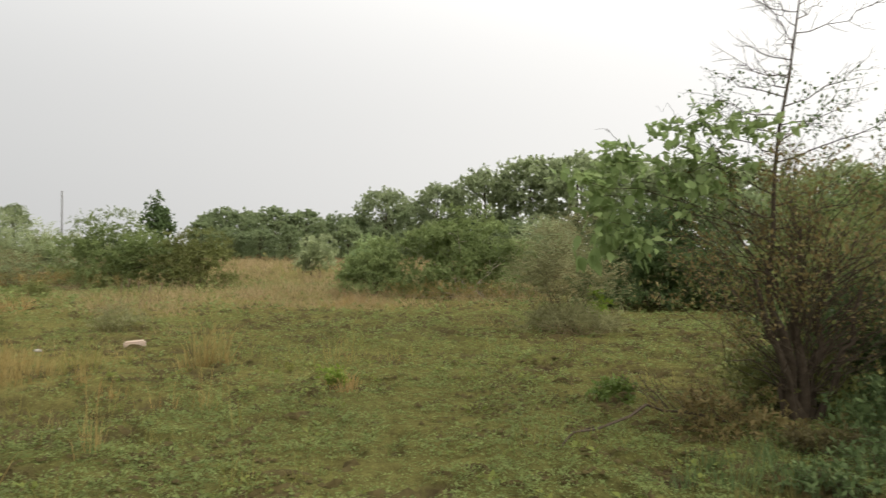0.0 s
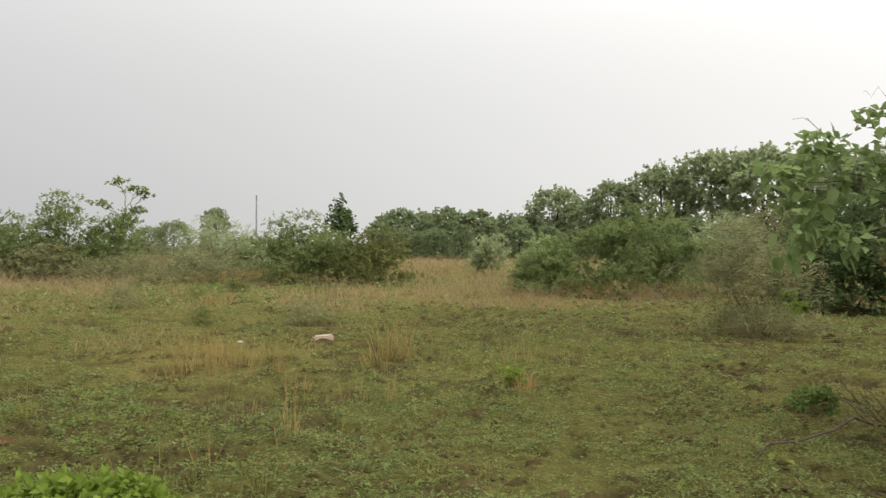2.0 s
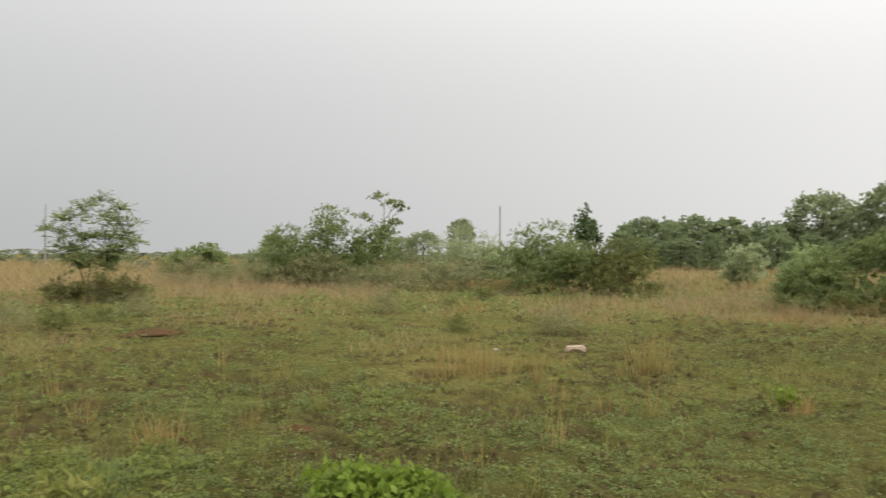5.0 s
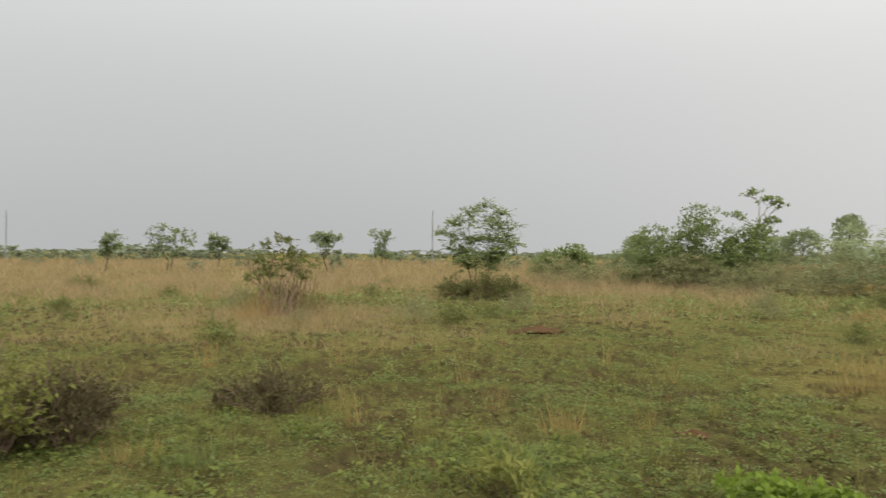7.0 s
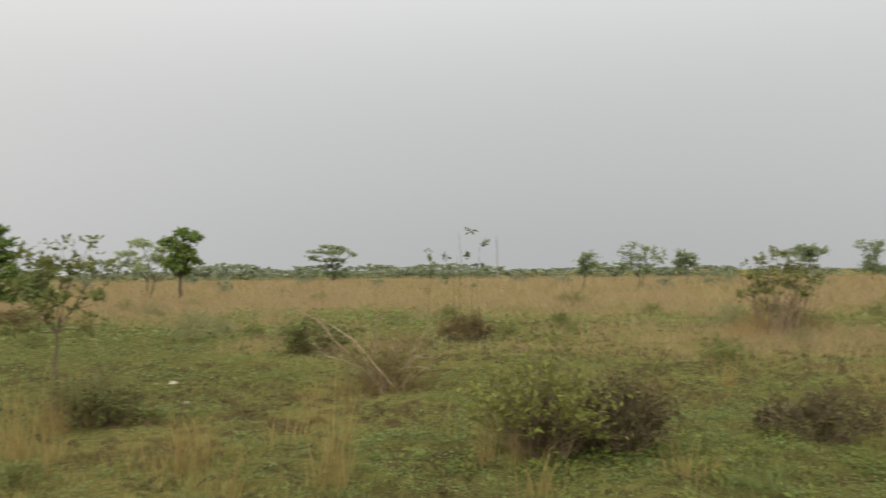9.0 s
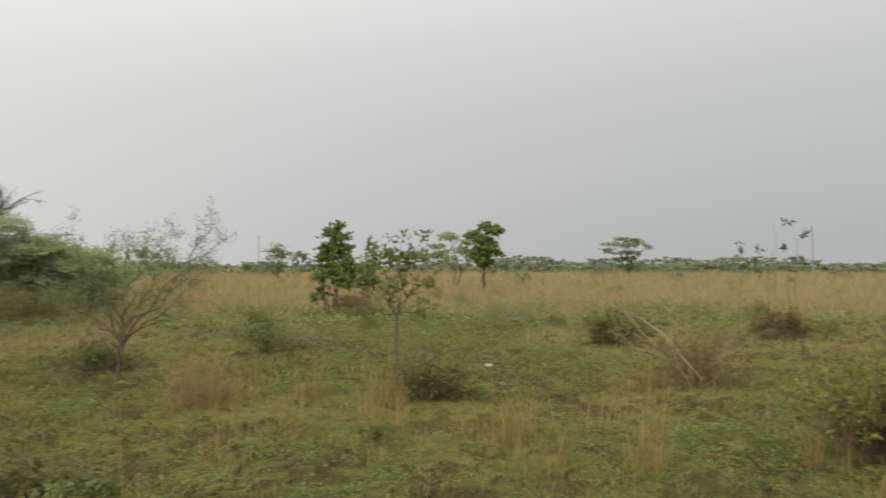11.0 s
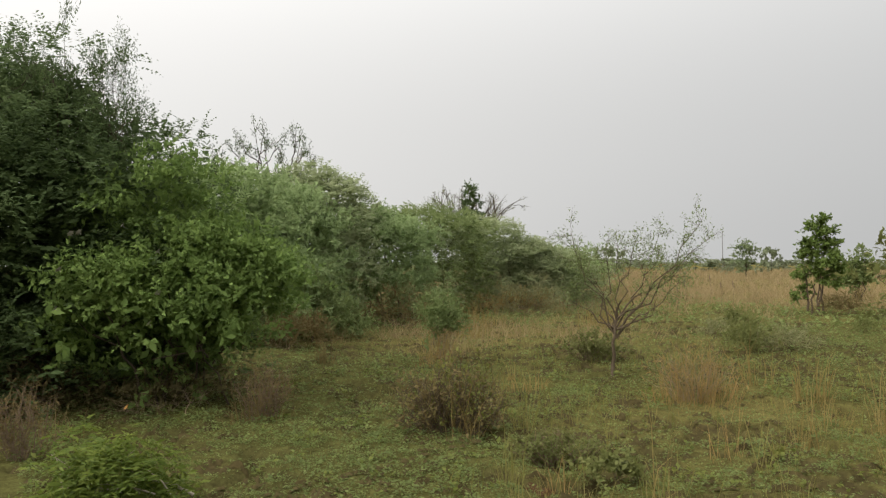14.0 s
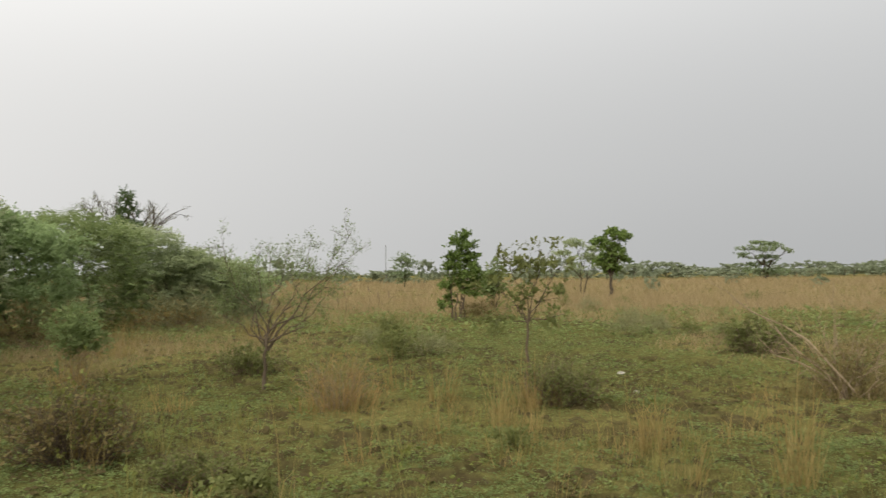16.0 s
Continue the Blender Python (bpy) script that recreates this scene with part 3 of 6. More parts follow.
def along_hedge(az, r):
    return 0.1 - math.sin(radians(az)) * r, -1.4 + math.cos(radians(az)) * r


for i, (az, r, w, d, h, mat, fine, lab) in enumerate((
        (163.0, 15.6, 4.4, 3.4, 3.65, LEAF_HEDGE, False, "dense green hedge shrub behind the leafy one"),
        (158.4, 18.2, 3.9, 3.2, 3.6, LEAF_HEDGE, False, "dense rounded green shrub under a bare-twigged tree"),
        (155.0, 19.6, 3.0, 3.0, 4.2, LEAF_FEATHER, True, "tall feathery green shrub with a dark hollow at its foot"),
        (150.8, 21.6, 3.8, 3.4, 3.3, LEAF_HEDGE, False, "rounded green shrub in the hedge line"),
        (146.9, 24.4, 4.6, 3.4, 3.65, LEAF_MID, True, "sloping feathery shrub of dull green"),
        (143.2, 26.4, 4.4, 3.2, 3.3, LEAF_FEATHER, True, "rounded feathery shrub below a creeper-clad stump"),
        (140.2, 26.6, 3.6, 2.8, 2.55, LEAF_FEATHER, True, "low green shrub where the hedge slopes down"),
        (137.4, 27.6, 3.6, 2.6, 2.15, LEAF_FEATHER, True, "low feathery shrub at the hedge's end, greyed for haze"))):
    x, y = along_hedge(az, r)
    mound("feathery_shrub" if fine else "hedge_shrub", lab, x, y, w, d, h, 9, 3400 if r < 22 else 2600, 9, 0.085, 0.036 if fine else 0.046, mat, 600 + i, fine, low=0.2 if 152 < az < 159 else 0.04)
# fills the thicket; its dark leaf paints the crown's own shade
mound("large_shrub", "rounded crown in the thicket, leaf darkened for shade", -0.7, -11.9, 3.8, 2.6, 4.15, 10, 5200, 11, 0.06, 0.027, LEAF_DARK_SHADED, 27, True)
thicket("shrub", "low spreading green shrub under the feathery one", -6.3, -16.0, 2.8, 1.6, 1.6, 7, 1400, 10, 0.075, 0.032, LEAF_MID, 15, low=0.08, twig=0.3)
thicket("shrub", "pale green shrub beyond the hedge's end", -21.5, -24.6, 5.0, 3.0, 2.2, 8, 1400, 9, 0.12, 0.05, LEAF_HEDGE, 19, low=0.1, twig=0.35)


def open_tree(name, label, x, y, h, r, seed, depth, leaf, wid, k, mat, bark, trunk_h, angle=0.6, stems_n=1, spread=0.12, kids=(2, 4), lean=(0, 0), width=0.0):
    """A tree that can be seen through: forking limbs with leaves along the twigs."""
    rng = np.random.RandomState(seed)
    ob = thing(name, label, "tree", x, y)
    limbs, tips, trunk = Geo(), [], Geo()
    for s in range(stems_n):
        p0 = np.array([rng.normal() * spread, rng.normal() * spread, -0.05]) if stems_n > 1 else np.array([0, 0, -0.05])
        d = unit(np.array([lean[0] + rng.normal() * 0.12, lean[1] + rng.normal() * 0.12, 1.0]))
        top = p0 + d * trunk_h
        tube(trunk, curve_points(rng, p0, top, 6, 0.02), r * np.linspace(1.25, 0.8, 6), 7)
        n0 = rng.randint(3, 5)
        for i in range(n0):
            a = 2 * np.pi * (i + rng.rand() * 0.5) / n0
            nd = unit(np.array([math.cos(a) * angle, math.sin(a) * angle, 0.9]))
            branching(rng, limbs, tips, top, nd, (h - trunk_h) * 0.38, r * 0.7, depth, angle, 0.12, 5, kids)
    z = np.array([t[0][2] for t in tips])
    f = h / max(np.percentile(z, 98), 0.1)
    part("trunk", trunk, bark, ob, smooth=True)
    part("branchwork", limbs, bark, ob)
    if k:
        part("crown", tip_leaves(rng, tips, k, leaf / max(f, 0.5), wid / max(f, 0.5), 0.16), mat, ob)
    sx = f
    if width:
        q = np.array([math.hypot(t[0][0], t[0][1]) for t in tips])
        sx = width / 2 / np.percentile(q, 95)
    ob.scale = (sx, sx, f)
    return ob


# backs the thicket against sky gaps; dark leaf stands for inner shade
thicket("large_shrub", "dense dark thicket closing the clearing behind", 0.2, -12.8, 5.6, 3.4, 5.0, 13, 5200, 11, 0.07, 0.03, LEAF_DARK_SHADED, 26, low=0.03, twig=0.3, narrow=True, core=0.5)
# bare crowns that stand out of the hedge
open_tree("small_tree", "bare-twigged tree standing out of the thicket", -7.5, -20.4, 5.1, 0.07, 21, 4, 0.075, 0.035, 20, LEAF_DARK_SHADED, BARK, 2.6, 0.85, width=2.9)
open_tree("small_tree", "leafless grey tree beyond the hedge", -28.6, -40.0, 6.3, 0.14, 22, 5, 0.1, 0.04, 3, LEAF_OLIVE, BARK, 2.2, 0.7, width=7.0)
shrub("vine_pillar", "narrow pillar of green creeper on a stump", "climber", -27.2, -38.4, 2.6, 1.8, 6.7, 9, 1400, 8, 0.16, 0.08, LEAF_DARK_SHADED, 23, low=0.3, twig=0.25, stem_n=4, stem_r=0.08)
for i, (x, h, w, lab) in enumerate(((-1.2, 4.2, 2.3, "wispy tree with fine leaves rising over the thicket"), (-1.75, 4.3, 2.0, "wispy tree with arching fine-leaved twigs"),
                                    (-2.4, 3.0, 1.7, "wispy low tree with fine drooping leaves beside the thicket"))):
    open_tree("small_tree", lab, x, -11.3, h, 0.022, 27 + i, 5, 0.06, 0.02, 20, LEAF_DARK_SHADED, BARK, 0.55 * h, 1.1, width=w)

# ---- the open field: single trees and shrubs ----
def thorn_tree():
    """Thin thorn tree: one stem that forks into a wide V of fine twigs."""
    rng = np.random.RandomState(31)
    ob = thing("thorn_tree", "thin thorn tree with wide fine twigs and few leaves", "tree", -7.45, -8.5, rz=toward(-7.45, -8.5))
    trunk, limbs, tips = Geo(), Geo(), []
    fork = np.array([0.02, 0, 0.66])
    tube(trunk, curve_points(rng, (0, 0, -0.05), fork + np.array([0.03, 0, 0.3]), 9, 0.03), 0.024 * np.linspace(1.3, 0.5, 9), 7)
    ends = [(-0.52, 0.1, 1.92), (1.1, -0.05, 2.02), (1.25, 0.1, 1.85), (0.6, 0.0, 1.9), (0.32, 0.25, 1.82), (-0.55, 0.05, 1.05), (-0.45, -0.25, 1.55), (0.95, 0.2, 1.55),
            (0.8, -0.3, 1.28), (-0.1, -0.2, 1.65), (0.1, 0.3, 1.75), (0.5, -0.35, 1.5), (-0.25, 0.35, 1.4), (0.55, 0.4, 1.2)]
    for e in ends:
        e = np.array(e)
        pts = curve_points(rng, fork + np.array([0.03, 0, rng.uniform(-0.12, 0.3) * (e[2] > 1.3)]), e, 7, 0.05, -0.04)
        tube(limbs, pts, 0.013 * np.linspace(1, 0.25, 7), 5)
        for s in (3, 4, 4, 5, 5, 5, 5, 6, 6, 6):
            d = unit(unit(e - fork) * 0.6 + sphere(rng, 1)[0] * 0.9 + np.array([0, 0, 0.2]))
            branching(rng, limbs, tips, pts[s], d, rng.uniform(0.1, 0.2), 0.003, 2, 0.6, 0.1, 4, (2, 3))
    part("trunk", trunk, BARK_THORN, ob, smooth=True)
    part("branchwork", limbs, BARK_THORN, ob)
    part("crown", tip_leaves(rng, tips, 10, 0.04, 0.016, 0.12), LEAF_MID, ob, "sparse feathery leaves")


thorn_tree()


def sapling(name, label, x, y, h, w, seed, leaf, wid, mat, sprays, k, trunk_n=1, bark=None, low=0.35, lobes=6, r=0.03, group="", twig=0.2, narrow=False):
    rng = np.random.RandomState(seed)
    ob = thing(name, label, "tree", x, y, group, rz=toward(x, y))
    lb = make_lobes(rng, w, w, h, lobes, low)
    lb[:, 2] = np.maximum(lb[:, 2], h * low + lb[:, 5] * 0.6)
    for i in range(trunk_n):
        g = Geo()
        p0 = (rng.normal() * 0.08 * (trunk_n > 1), rng.normal() * 0.05 * (trunk_n > 1), -0.05)
        tube(g, curve_points(rng, p0, (rng.normal() * w * 0.08, rng.normal() * w * 0.08, h * 0.7), 7, 0.04), r * np.linspace(1.2, 0.35, 7), 6)
        part("trunk", g, bark or BARK, ob, smooth=True)
    g = Geo()
    for c in lb:
        for _ in range(2):
            q = np.array([0, 0, rng.uniform(0.3, 0.6) * h])
            tube(g, curve_points(rng, q, c[:3] + sphere(rng, 1)[0] * c[3:] * 0.7, 5, 0.06), r * 0.45 * np.linspace(1, 0.25, 5), 4)
    part("branchwork", g, bark or BARK, ob)
    part("crown", crown(rng, lb, sprays, k, leaf, wid, twig, 0.3, narrow), mat, ob)
    return ob


def tiered(name, label, category, x, y, plates, feet, seed, sprays, leaf, wid, mat, bark, r=0.02, twig=0.14, k=7, narrow=False, fork=0.35, thick=0.5, group=""):
    """A small tree or bush with its leaves in separate tiers. plates: across, up, width, height of a tier; feet: across, lean of each stem."""
    rng = np.random.RandomState(seed)
    ob = thing(name, label, category, x, y, group, rz=toward(x, y))
    top = max(p[1] for p in plates)
    knees = []
    for fx, lean in feet:
        g = Geo()
        e = np.array([fx + lean, rng.normal() * 0.08, top * fork * rng.uniform(0.85, 1.2)])
        tube(g, curve_points(rng, (fx, rng.normal() * 0.04, -0.05), e, 7, 0.03), r * rng.uniform(0.75, 1.1) * np.linspace(1.25, 0.7, 7), 7)
        part("trunk", g, bark, ob, smooth=True)
        knees.append(e)
    area = sum(p[2] * (p[3] + 0.3 * p[2]) for p in plates)
    for px, pz, pw, ph in plates:
        g = Geo()
        c = np.array([px, rng.uniform(-0.3, 0.3) * pw, pz - ph * 0.3])
        q = min(knees, key=lambda e: abs(e[0] - px) + 0.6 * abs(e[2] - pz * 0.7))
        if q[2] > pz:
            q = q * [1, 1, pz / q[2] * 0.8]
        line = curve_points(rng, q, c, 6, 0.05, 0.05)
        tube(g, line, r * 0.5 * np.linspace(1, 0.3, 6), 5)
        for _ in range(5):
            d = np.array([rng.uniform(-0.5, 0.5) * pw, rng.uniform(-0.4, 0.4) * pw, rng.uniform(-0.2, 0.5) * ph])
            tube(g, curve_points(rng, line[rng.randint(3, 6)], c + d, 4, 0.06), r * 0.2 * np.linspace(1, 0.4, 4), 3)
        limb = part("branch", g, bark, ob)
        lobe = np.array([(*c, pw * 0.5, pw * 0.42, ph * 0.5)])
        n = max(4, int(sprays * pw * (ph + 0.3 * pw) / area))
        part("foliage", crown(rng, lobe, n, k, leaf, wid, twig, 0.25, narrow, floor=0.02, subs=7, core=0.12, tier=thick), mat, limb)
    return ob


tiered("young_tree", "young broad-leaved tree, bare brown stems at its foot", "tree", -21.6, -13.7,
       ((0.05, 2.85, 0.45, 0.35), (-0.1, 2.55, 0.65, 0.4), (0.22, 2.45, 0.5, 0.35), (-0.2, 2.15, 0.75, 0.45), (0.22, 2.05, 0.75, 0.45), (-0.28, 1.75, 0.75, 0.45), (0.28, 1.6, 0.8, 0.45),
        (0.0, 1.85, 0.85, 0.5), (0.0, 1.45, 0.9, 0.45), (0.5, 1.3, 0.5, 0.4), (0.15, 1.1, 0.7, 0.4), (-0.4, 1.15, 0.6, 0.4), (0.4, 0.9, 0.5, 0.35), (-0.42, 0.75, 0.4, 0.4), (-0.5, 0.5, 0.35, 0.35)),
       ((-0.2, 0.1), (-0.08, 0.1), (0.0, 0.05), (0.1, 0.0), (-0.28, -0.05)), 41, 720, 0.1, 0.06, LEAF_BROAD, BARK_THORN, 0.028, k=8, thick=0.8)
thicket("dry_brush", "brown dry brush at a young tree's foot", -22.0, -13.2, 1.6, 0.8, 0.6, 7, 160, 7, 0.13, 0.016, LEAF_BROWN, 79, low=0.05, stem_n=12, stem_r=0.006, bark=BARK_TWIG, up=0.8)
shrub("shrub", "round green shrub behind a young tree", "shrub", -27.5, -15.6, 1.2, 1.2, 2.25, 8, 260, 8, 0.12, 0.06, LEAF_MID, 42, low=0.2)
tiered("young_tree", "slender sapling with few drooping leaves", "tree", -8.47, -5.23,
       ((0.2, 1.85, 0.35, 0.2), (-0.2, 1.72, 0.4, 0.22), (0.05, 1.6, 0.45, 0.25), (0.38, 1.6, 0.35, 0.2), (-0.35, 1.42, 0.4, 0.25), (0.25, 1.3, 0.5, 0.25), (-0.1, 1.2, 0.4, 0.25),
        (0.35, 1.05, 0.3, 0.2), (-0.3, 1.0, 0.3, 0.2)), ((0, 0.03),), 43, 140, 0.065, 0.034, LEAF_OLIVE, BARK_THORN, 0.018, k=8, twig=0.16, fork=0.55)
tiered("young_tree", "pale thin-leaved young tree in the straw", "tree", -44.6, -18.6,
       ((-0.2, 3.4, 1.4, 0.5), (0.9, 3.1, 1.2, 0.5), (-1.0, 2.8, 1.3, 0.5), (0.3, 2.6, 1.6, 0.6), (1.2, 2.3, 1.0, 0.5), (-0.4, 2.0, 1.4, 0.6)), ((0, 0.1), (0.15, 0.3)), 44, 220, 0.19, 0.085, LEAF_FEATHER, BARK, 0.05)
tiered("young_tree", "dark green tree with a bare trunk", "tree", -41.7, -15.7,
       ((0.2, 3.85, 1.3, 0.7), (0.7, 3.5, 1.1, 0.6), (-0.5, 3.3, 1.2, 0.7), (0.1, 2.9, 1.5, 0.7), (0.5, 2.4, 1.3, 0.7), (-0.35, 2.3, 1.2, 0.7), (0.1, 1.8, 1.2, 0.6)), ((0, 0.1),), 45, 430, 0.19, 0.12, LEAF_BROAD, BARK, 0.11, thick=0.7)
tiered("young_tree", "feathery sapling in tiers over dark splayed stems", "tree", -21.1, 14.5,
       ((0.2, 3.2, 0.55, 0.35), (-0.35, 2.95, 0.6, 0.35), (0.65, 2.9, 0.6, 0.35), (-0.75, 2.65, 0.7, 0.35), (0.1, 2.6, 0.9, 0.4), (0.95, 2.5, 0.6, 0.35), (-1.05, 2.2, 0.8, 0.35),
        (0.5, 2.15, 1.0, 0.4), (-0.35, 2.1, 0.9, 0.4), (1.05, 1.95, 0.6, 0.35), (-0.8, 1.7, 1.0, 0.4), (0.55, 1.65, 1.1, 0.4), (-0.1, 1.5, 0.9, 0.4), (-0.5, 1.25, 0.9, 0.4), (0.4, 1.2, 1.0, 0.4)),
       ((-0.1, -0.3), (0.0, 0.05), (0.08, 0.25), (-0.05, -0.12)), 46, 900, 0.095, 0.036, LEAF_MID, BARK, 0.028, 0.32, 10, True, 0.34)
for i, (x, y, w, h, lab) in enumerate(((-21.6, 13.8, 1.5, 0.8, "low dull green shrub at the sapling's foot"), (-20.7, 14.3, 1.4, 1.0, "low brownish shrub under the feathery sapling"), (-20.5, 15.2, 1.5, 0.85, "small low shrub beside the feathery sapling"))):
    sprig_bush("low_bush", lab, x, y, w, h, 60, 12, 0.075, 0.032, LEAF_OLIVE, BARK_TWIG, 630 + i, 0.15, 0.008, "", 3)
tiered("young_bush", "brown-stemmed bush with olive leaf tufts on top", "shrub", -17.8, 6.15,
       ((0.1, 1.85, 0.6, 0.25), (-0.3, 1.7, 0.5, 0.25), (0.4, 1.58, 0.5, 0.25), (-0.05, 1.5, 0.6, 0.3), (-0.5, 1.38, 0.5, 0.25), (0.6, 1.3, 0.45, 0.2), (0.25, 1.2, 0.55, 0.25), (-0.3, 1.15, 0.5, 0.25),
        (-0.6, 0.95, 0.45, 0.2), (0.55, 0.95, 0.4, 0.2), (-0.1, 1.0, 0.5, 0.2)),
       tuple((0.04 * j - 0.25, 0.075 * j - 0.45) for j in range(14)), 48, 200, 0.08, 0.042, LEAF_OLIVE, BARK_TWIG, 0.019, k=7, fork=0.66)
tiered("young_bush", "small olive bush beside a brown-stemmed one", "shrub", -18.6, 7.0,
       ((0.0, 1.55, 0.6, 0.25), (-0.4, 1.4, 0.5, 0.25), (0.35, 1.35, 0.5, 0.25), (-0.15, 1.15, 0.6, 0.25), (-0.6, 0.7, 0.6, 0.35), (-0.3, 0.6, 0.6, 0.3)),
       tuple((0.04 * j - 0.15, 0.08 * j - 0.35) for j in range(9)), 49, 120, 0.08, 0.042, LEAF_OLIVE, BARK_TWIG, 0.016, k=7, fork=0.62)
thicket("dry_brush", "dry reddish brush round brown stems", -18.3, 6.6, 2.4, 1.0, 0.7, 9, 260, 8, 0.13, 0.012, LEAF_BROWN, 50, low=0.05, stem_n=36, stem_r=0.008, bark=BARK_TWIG, up=1.0)

# near low bushes
sprig_bush("low_bush", "low yellow-green bush of ragged leafy sprigs", -6.8, -0.38, 1.3, 0.92, 84, 13, 0.05, 0.027, LEAF_SPRIG, BARK_TWIG, 51, 0.35, 0.006)
# dark twigs and leaves, standing also for the bush's inner shade
sprig_bush("low_bush", "dark twiggy bush within the yellow-green one", -7.05, -0.25, 1.0, 0.55, 90, 9, 0.04, 0.02, LEAF_UMBER_SHADE, BARK_TWIG, 66, 0.1, 0.007, "", 4)
sprig_bush("low_bush", "low brown-green bush with dark twigs", -7.0, 0.3, 0.95, 0.68, 100, 10, 0.04, 0.02, LEAF_UMBER_SHADE, BARK_TWIG, 52, 0.1, 0.007, "", 4)
sprig_bush("low_bush", "flat dark green weed bush in the turf", -7.3, 2.1, 1.2, 0.45, 90, 9, 0.038, 0.02, LEAF_UMBER_SHADE, BARK_TWIG, 53, 0.1, 0.005, "", 3)
sprig_bush("low_bush", "twiggy brown bush with small green leaves", -3.82, -7.05, 1.1, 0.75, 95, 6, 0.042, 0.022, LEAF_BROWN, BARK_THORN, 54, 0.15, 0.006, "", 3)
sprig_bush("low_bush", "olive leafy sprigs growing through a brown bush", -3.86, -7.1, 1.05, 0.8, 36, 10, 0.042, 0.023, LEAF_YELLOW, BARK_THORN, 69, 0.5, 0.004, "", 2)
sprig_bush("low_bush", "flat weedy bush with small leaves", -3.86, -5.7, 0.72, 0.26, 60, 9, 0.036, 0.018, LEAF_OLIVE, BARK_TWIG, 55, 0.1, 0.004, "", 2)
shrub("low_bush", "flat-topped pale green bush over dry stalks", "shrub", -6.5, -11.1, 0.9, 0.8, 1.15, 6, 420, 8, 0.06, 0.026, LEAF_MID, 56, low=0.55, stem_n=16, stem_r=0.008, twig=0.16, bark=DEAD_WOOD, core=0.06)
sprig_bush("low_bush", "dark tangled bush beside a slender sapling", -8.3, -4.75, 1.05, 0.55, 80, 8, 0.045, 0.02, LEAF_OLIVE, BARK_TWIG, 57, 0.1, 0.005, "", 4)
sprig_bush("low_bush", "dark low bush behind the dead sticks", -14.6, -3.6, 1.5, 0.65, 60, 12, 0.07, 0.035, LEAF_OLIVE, BARK_TWIG, 58, 0.1, 0.008, "", 3)
sprig_bush("low_bush", "dark brown low bush in dry grass", -17.1, -0.8, 1.3, 0.65, 60, 12, 0.07, 0.03, LEAF_BROWN, BARK_TWIG, 59, 0.1, 0.008, "", 3)
shrub("low_bush", "lime green broad-leaved weeds in the turf", "shrub", -2.74, 3.45, 0.95, 0.6, 0.22, 11, 260, 7, 0.055, 0.034, LEAF_LIME, 60, low=0.1, stem_n=12, stem_r=0.004, twig=0.1, core=0.06)
shrub("low_bush", "low yellow-green weeds among grass blades", "shrub", -3.94, 2.35, 0.6, 0.5, 0.26, 6, 80, 7, 0.06, 0.02, LEAF_YELLOW, 61, low=0.1, stem_n=8, stem_r=0.004, twig=0.1, core=0.06)
shrub("low_bush", "small bright green weed in the turf", "shrub", -1.16, 8.1, 0.4, 0.35, 0.2, 5, 45, 7, 0.055, 0.034, LEAF_LIME, 62, low=0.1, stem_n=5, stem_r=0.003, twig=0.08, core=0.06)
shrub("low_bush", "bright green broad-leaved weed by the tree", "shrub", 1.7, 7.6, 0.55, 0.5, 0.25, 5, 70, 7, 0.06, 0.036, LEAF_BROAD, 63, low=0.1, stem_n=6, stem_r=0.003, twig=0.08, core=0.06)
shrub("low_bush", "light green leafy weed before the dark shrub", "shrub", 2.9, 14.6, 0.6, 0.5, 0.7, 5, 60, 7, 0.1, 0.055, LEAF_LIME, 64, low=0.3, stem_n=5, stem_r=0.006, twig=0.12, core=0.06)


for i, (x, y, w) in enumerate(((-4.91, 6.07, 0.24), (-4.72, 6.22, 0.2), (-4.54, 6.37, 0.22), (-4.41, 6.6, 0.24), (-4.38, 7.0, 0.3), (-1.79, 9.0, 0.22), (-6.05, 0.85, 0.35), (-6.7, 1.3, 0.4), (-5.2, -4.7, 0.18))):
    shrub("creeping_weed", "pale green broad-leaved creeping weed in turf", "weed", x, y, w, w * 0.8, 0.08, 4, 11, 5, 0.042, 0.03, LEAF_YELLOW, 670 + i, low=0.1, stem_n=4, stem_r=0.0025, twig=0.06, core=0.06, group="creeping weeds")


def cut_branch():
    rng = np.random.RandomState(65)
    ob = thing("cut_branch", "freshly cut leafy green branch lying on the turf", "branch", -0.89, -6.4, rz=toward(-0.89, -6.4))
    g = Geo()
    tube(g, curve_points(rng, (0.45, -0.08, 0.08), (-0.05, 0.05, 0.36), 6, 0.04), 0.011 * np.linspace(1, 0.5, 6), 6)
    for i in range(9):
        tube(g, curve_points(rng, (0.3 - 0.08 * i, -0.18 + 0.05 * i, 0.13), (rng.uniform(-0.35, 0.3), rng.uniform(-0.25, 0.25), rng.uniform(0.15, 0.48)), 4, 0.06), 0.006 * np.linspace(1, 0.4, 4), 4)
    part("stem", g, BARK_PALE, ob, "pale cut stem")
    lb = make_lobes(rng, 0.95, 0.65, 0.6, 12, 0.05)
    part("foliage", crown(rng, lb, 700, 9, 0.05, 0.015, 0.15, -0.7, True, 0.02), LEAF_WILT, ob)


cut_branch()


